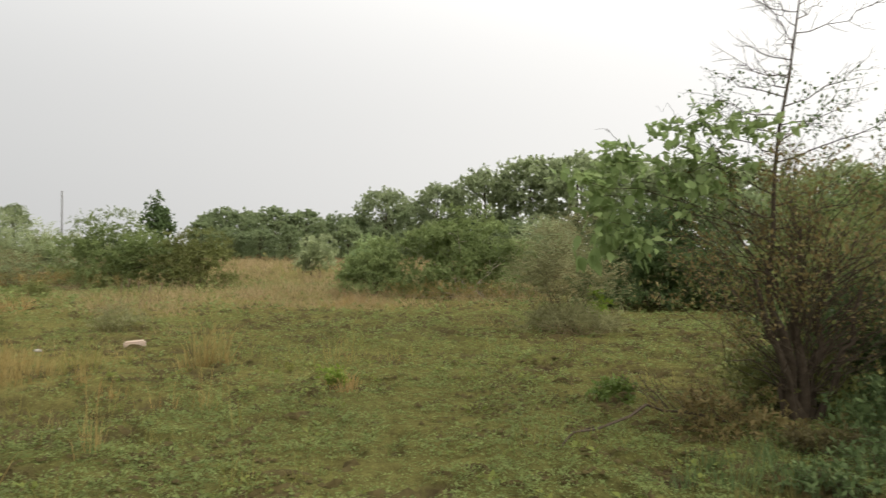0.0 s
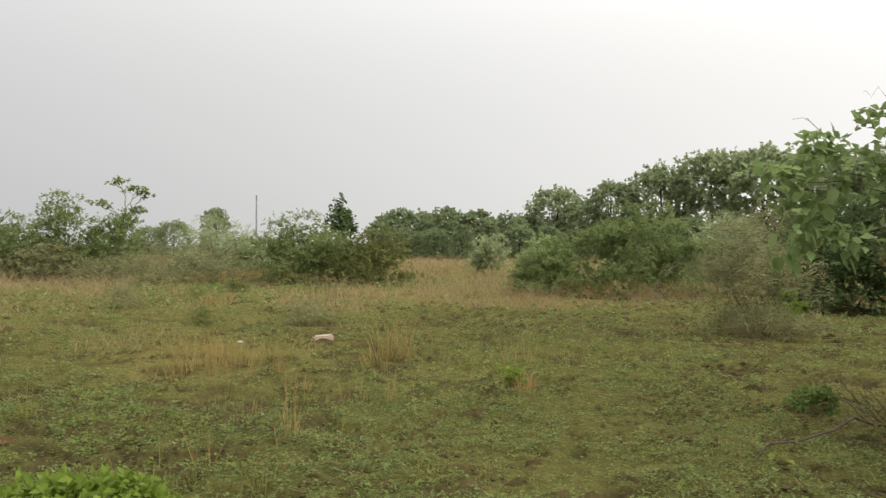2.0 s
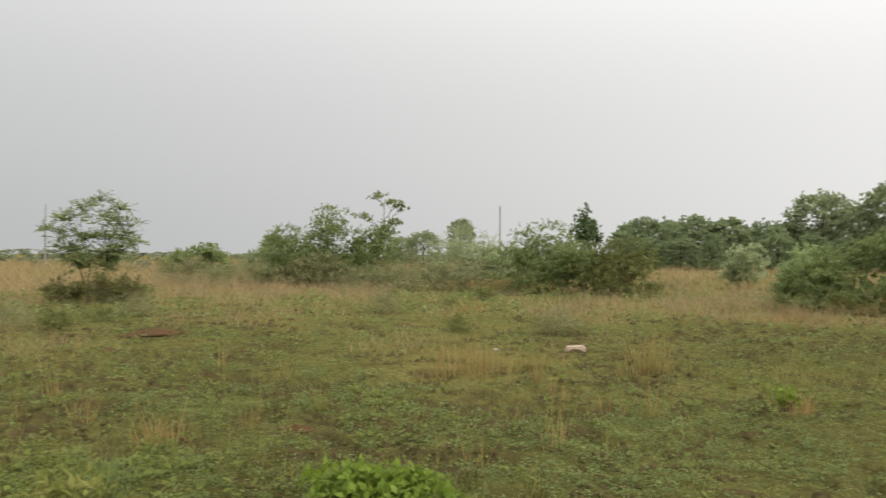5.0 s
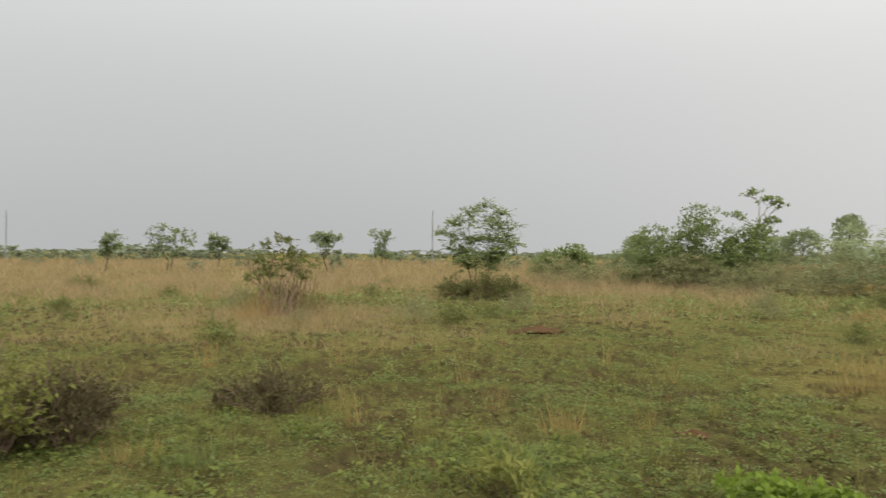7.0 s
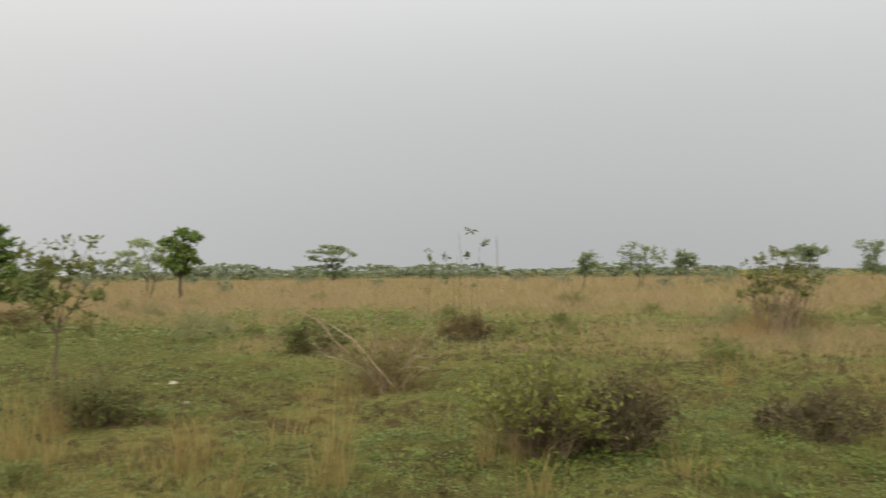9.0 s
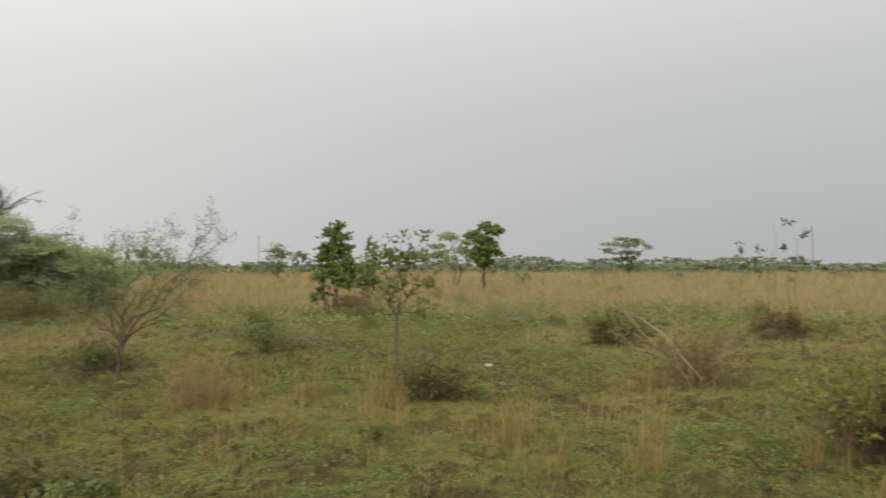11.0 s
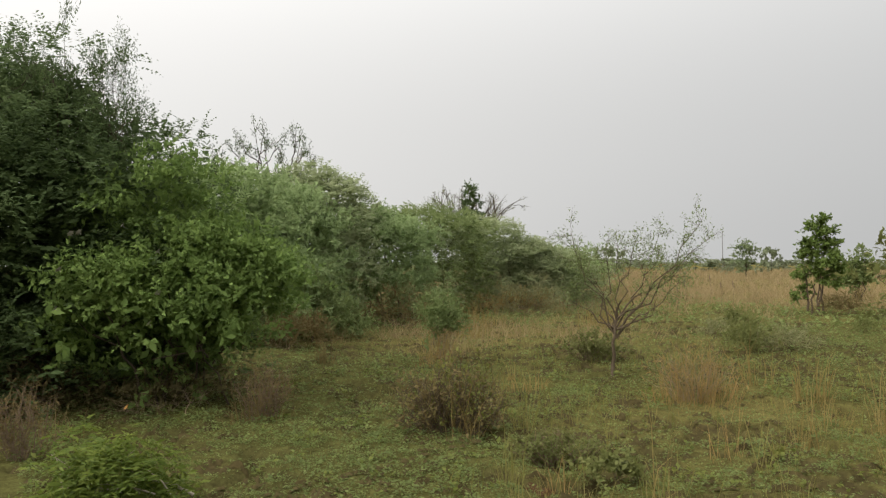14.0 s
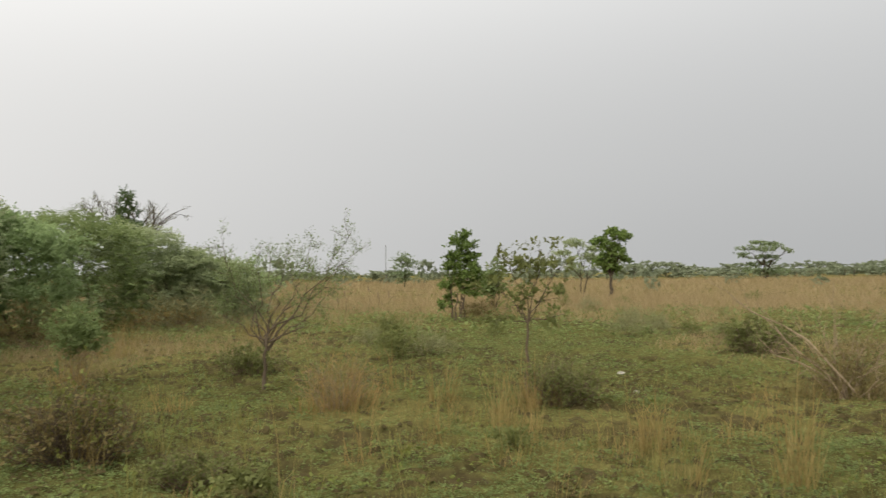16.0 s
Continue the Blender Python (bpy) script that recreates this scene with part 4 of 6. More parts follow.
def dead_bush():
    rng = np.random.RandomState(66)
    ob = thing("dead_bush", "dead bush of pale bare sticks fanning from its base", "shrub", -10.5, -1.95, rz=toward(-10.5, -1.95))
    for e in ((-1.35, 0.0, 1.25), (-1.15, 0.1, 1.05), (-0.85, -0.1, 0.85), (0.7, 0.1, 1.0), (0.85, -0.1, 0.72), (0.4, 0.1, 1.05), (-0.1, 0.0, 0.98), (0.15, 0.1, 0.85), (-0.5, 0.2, 0.75),
              (-0.15, -0.2, 1.1), (0.35, -0.2, 0.6), (-0.65, -0.2, 0.5), (0.7, 0.2, 0.85), (-0.3, 0.1, 0.9), (0.1, -0.1, 0.65), (-0.95, 0.2, 0.6), (0.8, 0.0, 0.5)):
        g, tips = Geo(), []
        pts = curve_points(rng, (rng.normal() * 0.1, rng.normal() * 0.1, -0.03), e, 6, 0.03)
        tube(g, pts, (0.015 if abs(e[0]) > 0.9 else 0.008) * np.linspace(1, 0.35, 6), 5)
        for s in (2, 3, 4, 5):
            d = unit(np.array(e) + sphere(rng, 1)[0] * 0.8)
            branching(rng, g, tips, pts[s], d, 0.17, 0.005, 1, 0.5, 0.1, 4, (1, 3))
        part("stick", g, DEAD_WOOD, ob)
    n = 420
    a, q = rng.uniform(0, 2 * np.pi, n), rng.rand(n) * 0.8
    pos = np.stack([np.cos(a) * q, np.sin(a) * q * 0.6, np.full(n, -0.02)], -1)
    g = Geo()
    bent_blades(g, pos, rng.normal(size=(n, 3)) * [0.4, 0.4, 0], rng.uniform(0.12, 0.6, n) * (1 - 0.7 * q), 0.008, rng)
    part("dry_leaves", g, LEAF_BROWN, ob, "reddish dry grass round the base")


dead_bush()
thicket("dry_brush", "reddish-brown brush among the dead sticks", -10.6, -1.9, 1.5, 0.9, 0.75, 9, 260, 7, 0.1, 0.011, LEAF_BROWN, 75, low=0.05, stem_n=44, stem_r=0.006, bark=BARK_TWIG, core=0.05, up=0.9)


def stalks():
    """Tall thin weed stalks with a leaf bunch on top."""
    for i, (x, y, h) in enumerate(((-13.0, -1.45, 1.78), (-13.3, -0.85, 2.1), (-13.4, -0.55, 1.95), (-13.1, -1.2, 1.7), (-13.5, -0.7, 1.55))):
        rng = np.random.RandomState(70 + i)
        ob = thing("weed_stalk", "thin tall weed stalk with a leaf bunch on top", "plant", x, y, "tall weed stalks")
        g = Geo()
        tube(g, curve_points(rng, (0, 0, -0.03), (rng.normal() * 0.1, rng.normal() * 0.1, h), 6, 0.03), 0.0045 * np.linspace(1, 0.5, 6), 4)
        part("stem", g, BARK, ob)
        part("foliage", crown(rng, np.array([(0, 0, h, 0.09, 0.09, 0.06), (0.06, 0, h * 0.8, 0.05, 0.05, 0.04)]), 7, 4, 0.06, 0.035, 0.05), LEAF_DARK_SHADED, ob)


stalks()

thicket("dry_brush", "reddish-brown dry brush along the hedge foot", -5.4, -14.3, 2.0, 1.0, 0.6, 8, 400, 7, 0.15, 0.011, LEAF_BROWN, 71, low=0.05, stem_n=20, stem_r=0.006, bark=DEAD_WOOD, up=0.9)
# both brushes are coloured dark for the shade the canopy casts
thicket("dry_brush", "brown low brush, darkened for shade under the shrub", -2.2, -9.6, 2.0, 0.8, 0.45, 8, 300, 8, 0.05, 0.012, LEAF_UMBER_SHADE, 72, low=0.05, stem_n=26, stem_r=0.006, bark=DEAD_WOOD)
thicket("dry_brush", "low brush coloured dark for the tall thicket's shade", -0.5, -10.2, 2.4, 1.0, 0.5, 8, 380, 8, 0.05, 0.012, LEAF_UMBER_SHADE, 73, low=0.05, stem_n=26, stem_r=0.006, bark=DEAD_WOOD)
thicket("dry_brush", "tan dry brush along the hedge's end", -14.6, -19.0, 3.4, 1.2, 0.8, 8, 320, 7, 0.15, 0.011, STRAW, 74, low=0.05, stem_n=20, stem_r=0.008, bark=DEAD_WOOD, up=0.9)

thicket("dry_brush", "brown dry brush before the hedge", -9.6, -17.2, 2.6, 1.0, 1.0, 8, 300, 7, 0.15, 0.012, LEAF_BROWN, 680, low=0.05, stem_n=26, stem_r=0.007, bark=BARK_TWIG, up=1.0)
thicket("dry_brush", "tall tan dry brush where the hedge slopes down", -14.9, -18.6, 3.0, 1.0, 1.2, 8, 300, 7, 0.16, 0.013, LEAF_SCRUB, 681, low=0.05, stem_n=26, stem_r=0.008, bark=BARK_TWIG, up=1.0)
sprig_bush("dry_bush", "reddish-brown dry stalks before the thicket", -0.59, -8.0, 0.6, 0.62, 46, 5, 0.06, 0.008, LEAF_BROWN, BARK_TWIG, 682, 0.1, 0.004, "", 3)
sprig_bush("dry_bush", "small reddish dry bush at the lane's edge", -2.65, -8.5, 0.65, 0.6, 46, 5, 0.06, 0.008, LEAF_BROWN, BARK_TWIG, 683, 0.1, 0.004, "", 3)
sprig_bush("low_bush", "dark low bush at the thorn tree's foot", -8.45, -9.8, 1.1, 0.5, 50, 12, 0.05, 0.026, LEAF_OLIVE, BARK_TWIG, 76, 0.1, 0.005, "", 3)
shrub("low_bush", "low dark weed mound in turf", "shrub", -5.86, -4.16, 0.5, 0.4, 0.17, 6, 130, 8, 0.04, 0.022, LEAF_OLIVE, 77, low=0.05, stem_n=8, stem_r=0.003, twig=0.08, core=0.06)
shrub("low_bush", "low green weed bush at the lane's edge", "shrub", -3.74, -5.0, 0.55, 0.4, 0.18, 6, 150, 8, 0.042, 0.024, LEAF_OLIVE, 78, low=0.05, stem_n=8, stem_r=0.003, twig=0.08, core=0.06)


def tussocks():
    """Brown and olive tussocks strewn over the middle distance."""
    first = [shrub("tussock", "small brown tussock in dry grass", "grass", -17.9, -7.1, 0.9, 0.9, 0.36, 6, 150, 7, 0.12, 0.014, LEAF_SCRUB, 130, low=0.05, stem_n=4, stem_r=0.005, core=0.05, up=0.9, group="tussocks"),
             shrub("tussock", "small olive tussock in dry grass", "grass", -15.0, 10.4, 0.8, 0.8, 0.34, 6, 150, 7, 0.09, 0.026, LEAF_OLIVE, 131, low=0.05, stem_n=4, stem_r=0.005, core=0.05, group="tussocks"),
             shrub("tussock", "small olive-green tussock in turf", "grass", -12.8, 3.2, 0.8, 0.8, 0.3, 6, 150, 7, 0.08, 0.03, LEAF_OLIVE, 132, low=0.05, stem_n=4, stem_r=0.005, core=0.05, group="tussocks")]
    rng = np.random.RandomState(133)
    for i in range(44):
        az, r = rng.uniform(16, 137), rng.uniform(14, 40)
        x, y = CX - math.sin(radians(az)) * r, CY + math.cos(radians(az)) * r
        s = rng.uniform(0.5, 1.2)
        copy_thing(first[i % 3], pose(x, y, gz(x, y), 0, 0, rng.uniform(0, 360)) @ Matrix.Diagonal((s, s, s * rng.uniform(0.8, 1.3), 1)))


tussocks()


def seed_stalks():
    """Thin weed stalks with dark seed heads."""
    for i, (x, y, h) in enumerate(((-22.1, -17.8, 0.95), (-20.9, -16.5, 0.75), (-21.1, -16.2, 0.8), (-19.5, -16.8, 0.85), (-18.9, -16.6, 0.7),
                                   (-7.3, 17.8, 0.62), (-6.95, 17.5, 0.58), (-6.85, 17.9, 0.5), (-6.8, 18.5, 0.52), (-7.6, 18.1, 0.5))):
        rng = np.random.RandomState(140 + i)
        ob = thing("seed_stalk", "thin weed stalk with a dark seed head", "plant", x, y, "seed stalks")
        g = Geo()
        tube(g, curve_points(rng, (0, 0, -0.03), (rng.normal() * 0.06, rng.normal() * 0.06, h), 5, 0.03), 0.006 * np.linspace(1, 0.6, 5), 4)
        part("stem", g, BARK, ob)
        g = Geo()
        tube(g, [(0, 0, h - 0.1), (0.01, 0, h), (0.02, 0, h + 0.1), (0.02, 0, h + 0.14)], [0.006, 0.018, 0.015, 0.003], 6)
        part("seed_head", g, BARK_TWIG, ob)


seed_stalks()


def blossoms():
    """Pale blossoms on the face of the leafy shrub, one orange flower below."""
    for i, (az, el, r, m) in enumerate(((166.0, -1.9, 8.0, LITTER), (171.5, 2.2, 8.2, LITTER), (171.0, 2.3, 8.2, LITTER), (172.2, -0.2, 8.1, LITTER), (166.0, 1.0, 8.2, LITTER), (166.6, -4.0, 7.9, LITTER),
                                        (172.4, -2.8, 8.0, LITTER), (168.3, 2.8, 8.3, LITTER), (168.0, -9.6, 8.4, PETAL))):
        x, y = along_hedge(az, r)
        z = 1.5 + r * math.tan(radians(el))
        g = Geo()
        a = np.arange(6) * 2 * np.pi / 6
        al = np.stack([np.cos(a), np.sin(a), np.full(6, 0.35)], -1)
        leaf_quads(g, np.zeros((6, 3)), al, np.tile([0, 0, 1.0], (6, 1)), 0.042, 0.036)
        tube(g, [(0, 0, -0.025), (0, 0, 0.0)], [0.003, 0.003], 4)
        ob = part("blossom", g, m)
        ob.matrix_world = pose(x, y, z, 50, 0, 20 + i * 9)
        tagged(ob, "small orange flower low in the shade" if m is PETAL else "small pale blossom among green leaves", "flower", "blossoms")


blossoms()

# ---- shrubs on the north side ----
thicket("shrub", "dark dense shrub with a deep hollow below", 5.5, 19.8, 4.6, 3.4, 3.0, 12, 2600, 9, 0.11, 0.05, LEAF_DARK_SHADED, 81, low=0.06, twig=0.22)
thicket("shrub", "dense green shrub behind the bare tree", 9.3, 18.8, 5.0, 3.4, 3.4, 12, 2600, 9, 0.11, 0.05, LEAF_MID, 82, low=0.05, twig=0.3)
thicket("shrub", "tall green hedge shrub further behind", 18.5, 33.0, 7.5, 5.0, 5.4, 12, 1900, 9, 0.18, 0.085, LEAF_MID, 83, low=0.15, twig=0.45)
thicket("feathery_shrub", "light feathery shrub over reddish dry brush", 2.05, 13.75, 2.4, 1.7, 2.1, 10, 1700, 11, 0.06, 0.016, LEAF_SCRUB, 84, low=0.12, twig=0.4, narrow=True, stem_n=22, stem_r=0.009, core=0.05)
thicket("low_bush", "low reddish-brown dry brush", 2.2, 13.1, 1.9, 0.9, 0.4, 9, 420, 7, 0.15, 0.011, LEAF_SCRUB, 85, low=0.05, stem_n=26, stem_r=0.006, bark=DEAD_WOOD, up=1.2)
thicket("shrub", "light green shrub edged with dry stems", -2.0, 23.8, 2.7, 2.2, 1.75, 8, 1000, 9, 0.1, 0.045, LEAF_MID, 86, low=0.08, stem_n=14)
thicket("shrub", "rounded bright green shrub with bare pale trunks", 0.65, 24.4, 5.0, 3.0, 2.95, 13, 2300, 9, 0.1, 0.05, LEAF_MID, 87, low=0.06, stem_n=14, stem_r=0.035, bark=BARK_PALE, spread=0.6)
thicket("feathery_shrub", "pale feathery shrub beside the bright green one", 3.3, 26.0, 2.9, 2.2, 2.5, 9, 1000, 10, 0.11, 0.04, LEAF_FEATHER, 88, low=0.3, narrow=True, twig=0.4)
thicket("shrub", "wide green shrub with dry brush at its foot", -12.3, 29.4, 5.6, 3.6, 3.05, 12, 2600, 9, 0.1, 0.046, LEAF_MID, 89, low=0.05, twig=0.24)
thicket("shrub", "low grey-green shrub beside the wide one", -9.3, 29.4, 3.8, 2.8, 2.25, 8, 1300, 9, 0.095, 0.042, LEAF_OLIVE, 90, low=0.05)
thicket("feathery_shrub", "pale feathery shrub at the clearing's edge", -17.0, 31.2, 6.0, 3.6, 2.75, 10, 1200, 10, 0.13, 0.045, LEAF_FEATHER, 91, low=0.05, narrow=True, twig=0.45)
sapling("young_tree", "dark slim sapling rising over the shrubs", -11.5, 31.0, 3.8, 1.4, 92, 0.16, 0.09, LEAF_DARK_SHADED, 170, 8, 1, BARK, 0.5, 5, 0.04)
for i, (az, r, w, d, h, mat, lab) in enumerate(((38.2, 39.5, 4.2, 3.0, 4.1, LEAF_MID, "tall ragged green shrub in a clump on dry grass"), (41.9, 39.0, 3.0, 2.4, 3.1, LEAF_MID, "ragged green shrub at the end of a clump"),
                                                (35.4, 39.5, 3.2, 2.4, 3.2, LEAF_MID, "green shrub in a clump on dry grass"), (39.8, 37.6, 5.0, 2.0, 1.6, LEAF_SCRUB, "low dull green brush below the clump"))):
    x, y = -0.27 - math.sin(radians(az)) * r, -0.4 + math.cos(radians(az)) * r
    thicket("shrub", lab, x, y, w, d, h, 12, (1800, 1100, 1100, 800)[i], 8, 0.12, 0.056, mat, 640 + i, low=0.05, twig=0.3)
tiered("young_tree", "leaning sapling with open leaf tiers above a clump", "tree", -23.2, 32.6,
       ((-0.3, 4.75, 0.9, 0.35), (0.55, 4.3, 1.1, 0.4), (1.0, 4.05, 0.7, 0.3), (0.4, 3.4, 1.0, 0.6), (-1.0, 3.6, 0.8, 0.4), (0.2, 2.9, 1.2, 0.6)), ((-0.6, 0.7), (-0.5, 0.4)), 95, 170, 0.15, 0.075, LEAF_MID, BARK_TWIG, 0.05, fork=0.6)
for i, (az, r, w, h, mat, lab) in enumerate(((32.6, 37, 4.0, 1.7, LEAF_SCRUB, "pale airy scrub between green clumps"), (29.8, 34, 3.6, 1.9, LEAF_SCRUB, "pale airy scrub beside the wide shrub"), (45.0, 38, 4.0, 1.3, LEAF_SCRUB, "low pale scrub in dry grass"),
                                             (48.5, 42, 4.0, 1.4, LEAF_SCRUB, "low pale scrub in dry grass"), (34.5, 33, 4.0, 1.1, LEAF_SCRUB, "low tan scrub before a clump"), (25.5, 36, 4.0, 2.3, LEAF_SCRUB, "pale scrub rising behind the wide shrub"))):
    x, y = at_bearing(az, r)
    thicket("scrub", lab, x, y, w, w * 0.6, h, 9, 520, 8, 0.12, 0.03, mat, 650 + i, low=0.05, stem_n=18, stem_r=0.01, twig=0.4, narrow=True, up=0.7, core=0.1)
thicket("shrub", "small round shrub in dry grass", -3.6, 38.0, 2.6, 2.2, 2.2, 7, 420, 9, 0.15, 0.07, LEAF_HEDGE, 97, low=0.05)
thicket("shrub", "pale small shrub in the gap between hedges", -6.8, 40.5, 3.0, 2.2, 2.3, 7, 420, 9, 0.15, 0.06, LEAF_FEATHER, 98, low=0.2)
thicket("shrub", "broad low shrub far along the field", -44.8, 39.7, 5.6, 3.5, 2.4, 9, 700, 8, 0.2, 0.09, LEAF_MID, 99, low=0.05)
thicket("shrub", "low green shrub far along the field", -49.0, 52.0, 6.0, 4.0, 2.9, 9, 600, 8, 0.24, 0.11, LEAF_FAR_HAZE, 100, low=0.05)
thicket("shrub", "low pale shrub before the far trees", -34.0, 40.0, 5.0, 3.0, 2.1, 9, 700, 8, 0.18, 0.08, LEAF_OLIVE, 101, low=0.05)


thicket("dry_brush", "brown dry brush at the foot of shrubs", -13.5, 27.6, 6.0, 1.4, 0.7, 9, 380, 7, 0.15, 0.011, STRAW, 102, low=0.05, stem_n=16, stem_r=0.01, bark=DEAD_WOOD, up=0.9)
thicket("dry_brush", "tan dry brush below the bright shrub", 0.0, 22.9, 5.6, 1.0, 0.5, 9, 300, 7, 0.15, 0.011, STRAW, 103, low=0.05, stem_n=16, stem_r=0.008, bark=DEAD_WOOD, up=0.9)


def bare_tree():
    """The half-dead tree beside the start of the walk."""
    rng = np.random.RandomState(110)
    ob = thing("half_dead_tree", "half-dead small tree, bare twigs and few brown leaves", "tree", 3.06, 6.5)
    limbs, tips, brown = Geo(), [], []
    for p0, p1, r in (((0.02, 0, -0.05), (-0.26, 0.1, 1.1), 0.044), ((0.08, 0.03, -0.05), (0.3, 0.15, 1.35), 0.036), ((-0.06, -0.03, -0.05), (-0.45, -0.1, 1.2), 0.03),
                      ((0.03, 0.06, -0.05), (0.0, 0.1, 1.25), 0.042), ((0.1, -0.02, -0.05), (0.5, 0.0, 1.1), 0.028), ((-0.1, 0.05, -0.05), (-0.16, 0.2, 0.9), 0.03)):
        g = Geo()
        tube(g, curve_points(rng, p0, p1, 7, 0.04), r * np.linspace(1.3, 0.6, 7), 7)
        part("trunk", g, BARK, ob, smooth=True)
    main = np.array([(-0.26, 0.1, 1.05), (-0.22, 0.1, 1.6), (-0.2, 0.12, 2.1), (-0.16, 0.12, 2.5), (-0.09, 0.1, 2.9), (-0.03, 0.12, 3.3), (0.0, 0.1, 3.6), (0.02, 0.1, 3.95)])
    tube(limbs, main, 0.022 * np.linspace(1, 0.2, 8), 6)
    for i in range(30):          # long rising side branches, shorter towards the top
        s = 0.12 + 0.86 * i / 30
        q = np.array([np.interp(s * 7, range(8), main[:, j]) for j in range(3)])
        a = (0.15 if i % 2 else 2.99) + rng.normal() * 0.7
        ln = ((1.0 if i % 2 else 0.75) - 0.6 * s) * rng.uniform(0.75, 1.15) + 0.1
        e = q + np.array([math.cos(a) * ln, math.sin(a) * ln, ln * rng.uniform(0.25, 0.65)])
        line = curve_points(rng, q, e, 7, 0.03, -0.06)
        tube(limbs, line, 0.0075 * (1.1 - 0.6 * s) * np.linspace(1, 0.3, 7), 4)
        for j in (1, 2, 2, 3, 3, 4, 4, 5, 5, 6):
            d = unit(unit(e - q) + sphere(rng, 1)[0] * 0.8)
            branching(rng, limbs, tips, line[j], d, rng.uniform(0.08, 0.2) * (1.2 - 0.5 * s), 0.003, 1, 0.5, 0.1, 3, (2, 3))
    for i in range(210):          # a loose haze of leafy twigs round the stems
        u = sphere(rng, 1)[0] * rng.rand() ** 0.4
        c = np.array([0.05, 0.0, 1.2]) + u * [1.2, 0.85, 0.95]
        p = np.array([0.25 * u[0], 0.25 * u[1], max(0.25, c[2] - 0.5)])
        line = curve_points(rng, p, c, 5, 0.08)
        tube(limbs, line, 0.006 * np.linspace(1, 0.4, 5), 4)
        branching(rng, limbs, brown, c, unit(c - p), rng.uniform(0.12, 0.28), 0.0035, 2, 0.7, 0.05, 3, (2, 4))
    part("branchwork", limbs, BARK, ob, "fine dark bare twigs")
    part("crown", tip_leaves(rng, [q for q in tips if q[0][2] < 3.0], 4, 0.042, 0.028, 0.14), LEAF_DARK_SHADED, ob, "few small leaves along the twigs")
    part("crown", tip_leaves(rng, brown, 4, 0.044, 0.026, 0.16), LEAF_BROWN, ob, "dry brown and olive leaves")
    part("crown", tip_leaves(rng, brown[::2], 4, 0.044, 0.026, 0.16), LEAF_OLIVE, ob, "olive leaves low down")


bare_tree()


def broad_vine():
    rng = np.random.RandomState(111)
    ob = thing("climbing_vine", "broad-leaved green climber draped over bare branches", "climber", 2.2, 6.6)
    g = Geo()
    lobes = []
    for e in ((-1.0, -0.1, 2.05), (-0.7, 0.0, 2.22), (-0.3, 0.1, 2.44), (0.1, 0.1, 2.5), (-0.55, 0.2, 2.1), (0.42, 0.0, 2.42), (-0.8, 0.0, 1.72), (-0.6, 0.05, 1.5), (-0.4, 0.0, 1.9), (0.0, 0.0, 1.9), (0.3, 0.0, 2.05), (-0.85, 0.1, 1.95), (-0.1, 0.0, 2.15)):
        tube(g, curve_points(rng, (0.7 + rng.normal() * 0.03, -0.05, 1.1 + rng.normal() * 0.2), e, 8, 0.05, 0.12), 0.006 * np.linspace(1, 0.3, 8), 5)
        lobes.append((*e, 0.23, 0.2, 0.17))
    for e in ((-0.9, 0.0, 2.5), (-0.35, 0.1, 2.72), (0.25, 0.0, 2.85)):
        tube(g, curve_points(rng, (e[0] + 0.3, 0, 2.3), e, 9, 0.05, 0.25), 0.0035 * np.linspace(1, 0.3, 9), 4)
    part("stem", g, BARK, ob)
    lv = crown(rng, np.array(lobes), 270, 5, 0.1, 0.066, 0.15, -0.3, core=0.0, tier=0.7)
    part("foliage", lv, LEAF_VINE, ob, "broad drooping green leaves")
    for i in range(34):          # large leaves that hang free along the drooping edge
        g = Geo()
        p = np.array([rng.uniform(-1.1, -0.45), rng.uniform(-0.15, 0.1), rng.uniform(1.3, 2.1)])
        ln = rng.uniform(0.1, 0.16)
        d = unit(np.array([0, 0, -1.0]) + sphere(rng, 1)[0] * 0.4)
        side = unit(np.cross(d, sphere(rng, 1)[0]))
        w = ln * 0.36
        nr = np.cross(d, side) * w * 0.25
        v = [p, p + d * ln * 0.1 + side * w * 0.8 + nr, p + d * ln * 0.4 + side * w + nr, p + d * ln * 0.75 + side * w * 0.45 + nr, p + d * ln,
             p + d * ln * 0.75 - side * w * 0.45 + nr, p + d * ln * 0.4 - side * w + nr, p + d * ln * 0.1 - side * w * 0.8 + nr, p + d * ln * 0.4]
        g.add(v, [(8, j, (j + 1) % 8) for j in range(8)])
        tube(g, [p, p + np.array([0.01, 0, 0.03]), p + np.array([0.02, 0.01, 0.07])], [0.002, 0.0015, 0.0012], 3)
        part("leaf", g, LEAF_VINE, ob)


broad_vine()
# dark leaf colour stands for the shade at the tree's foot
thicket("undergrowth", "leafy undergrowth coloured dark for shade under the tree", 4.3, 7.6, 2.2, 2.0, 1.25, 9, 1100, 8, 0.055, 0.028, LEAF_DARK_SHADED, 112, low=0.12, stem_n=20, stem_r=0.008, twig=0.18)
thicket("undergrowth", "brown twiggy undergrowth beside the trunk", 3.1, 6.9, 1.3, 1.1, 0.6, 7, 420, 8, 0.045, 0.02, LEAF_OLIVE, 113, low=0.1, stem_n=26, stem_r=0.005, twig=0.15)


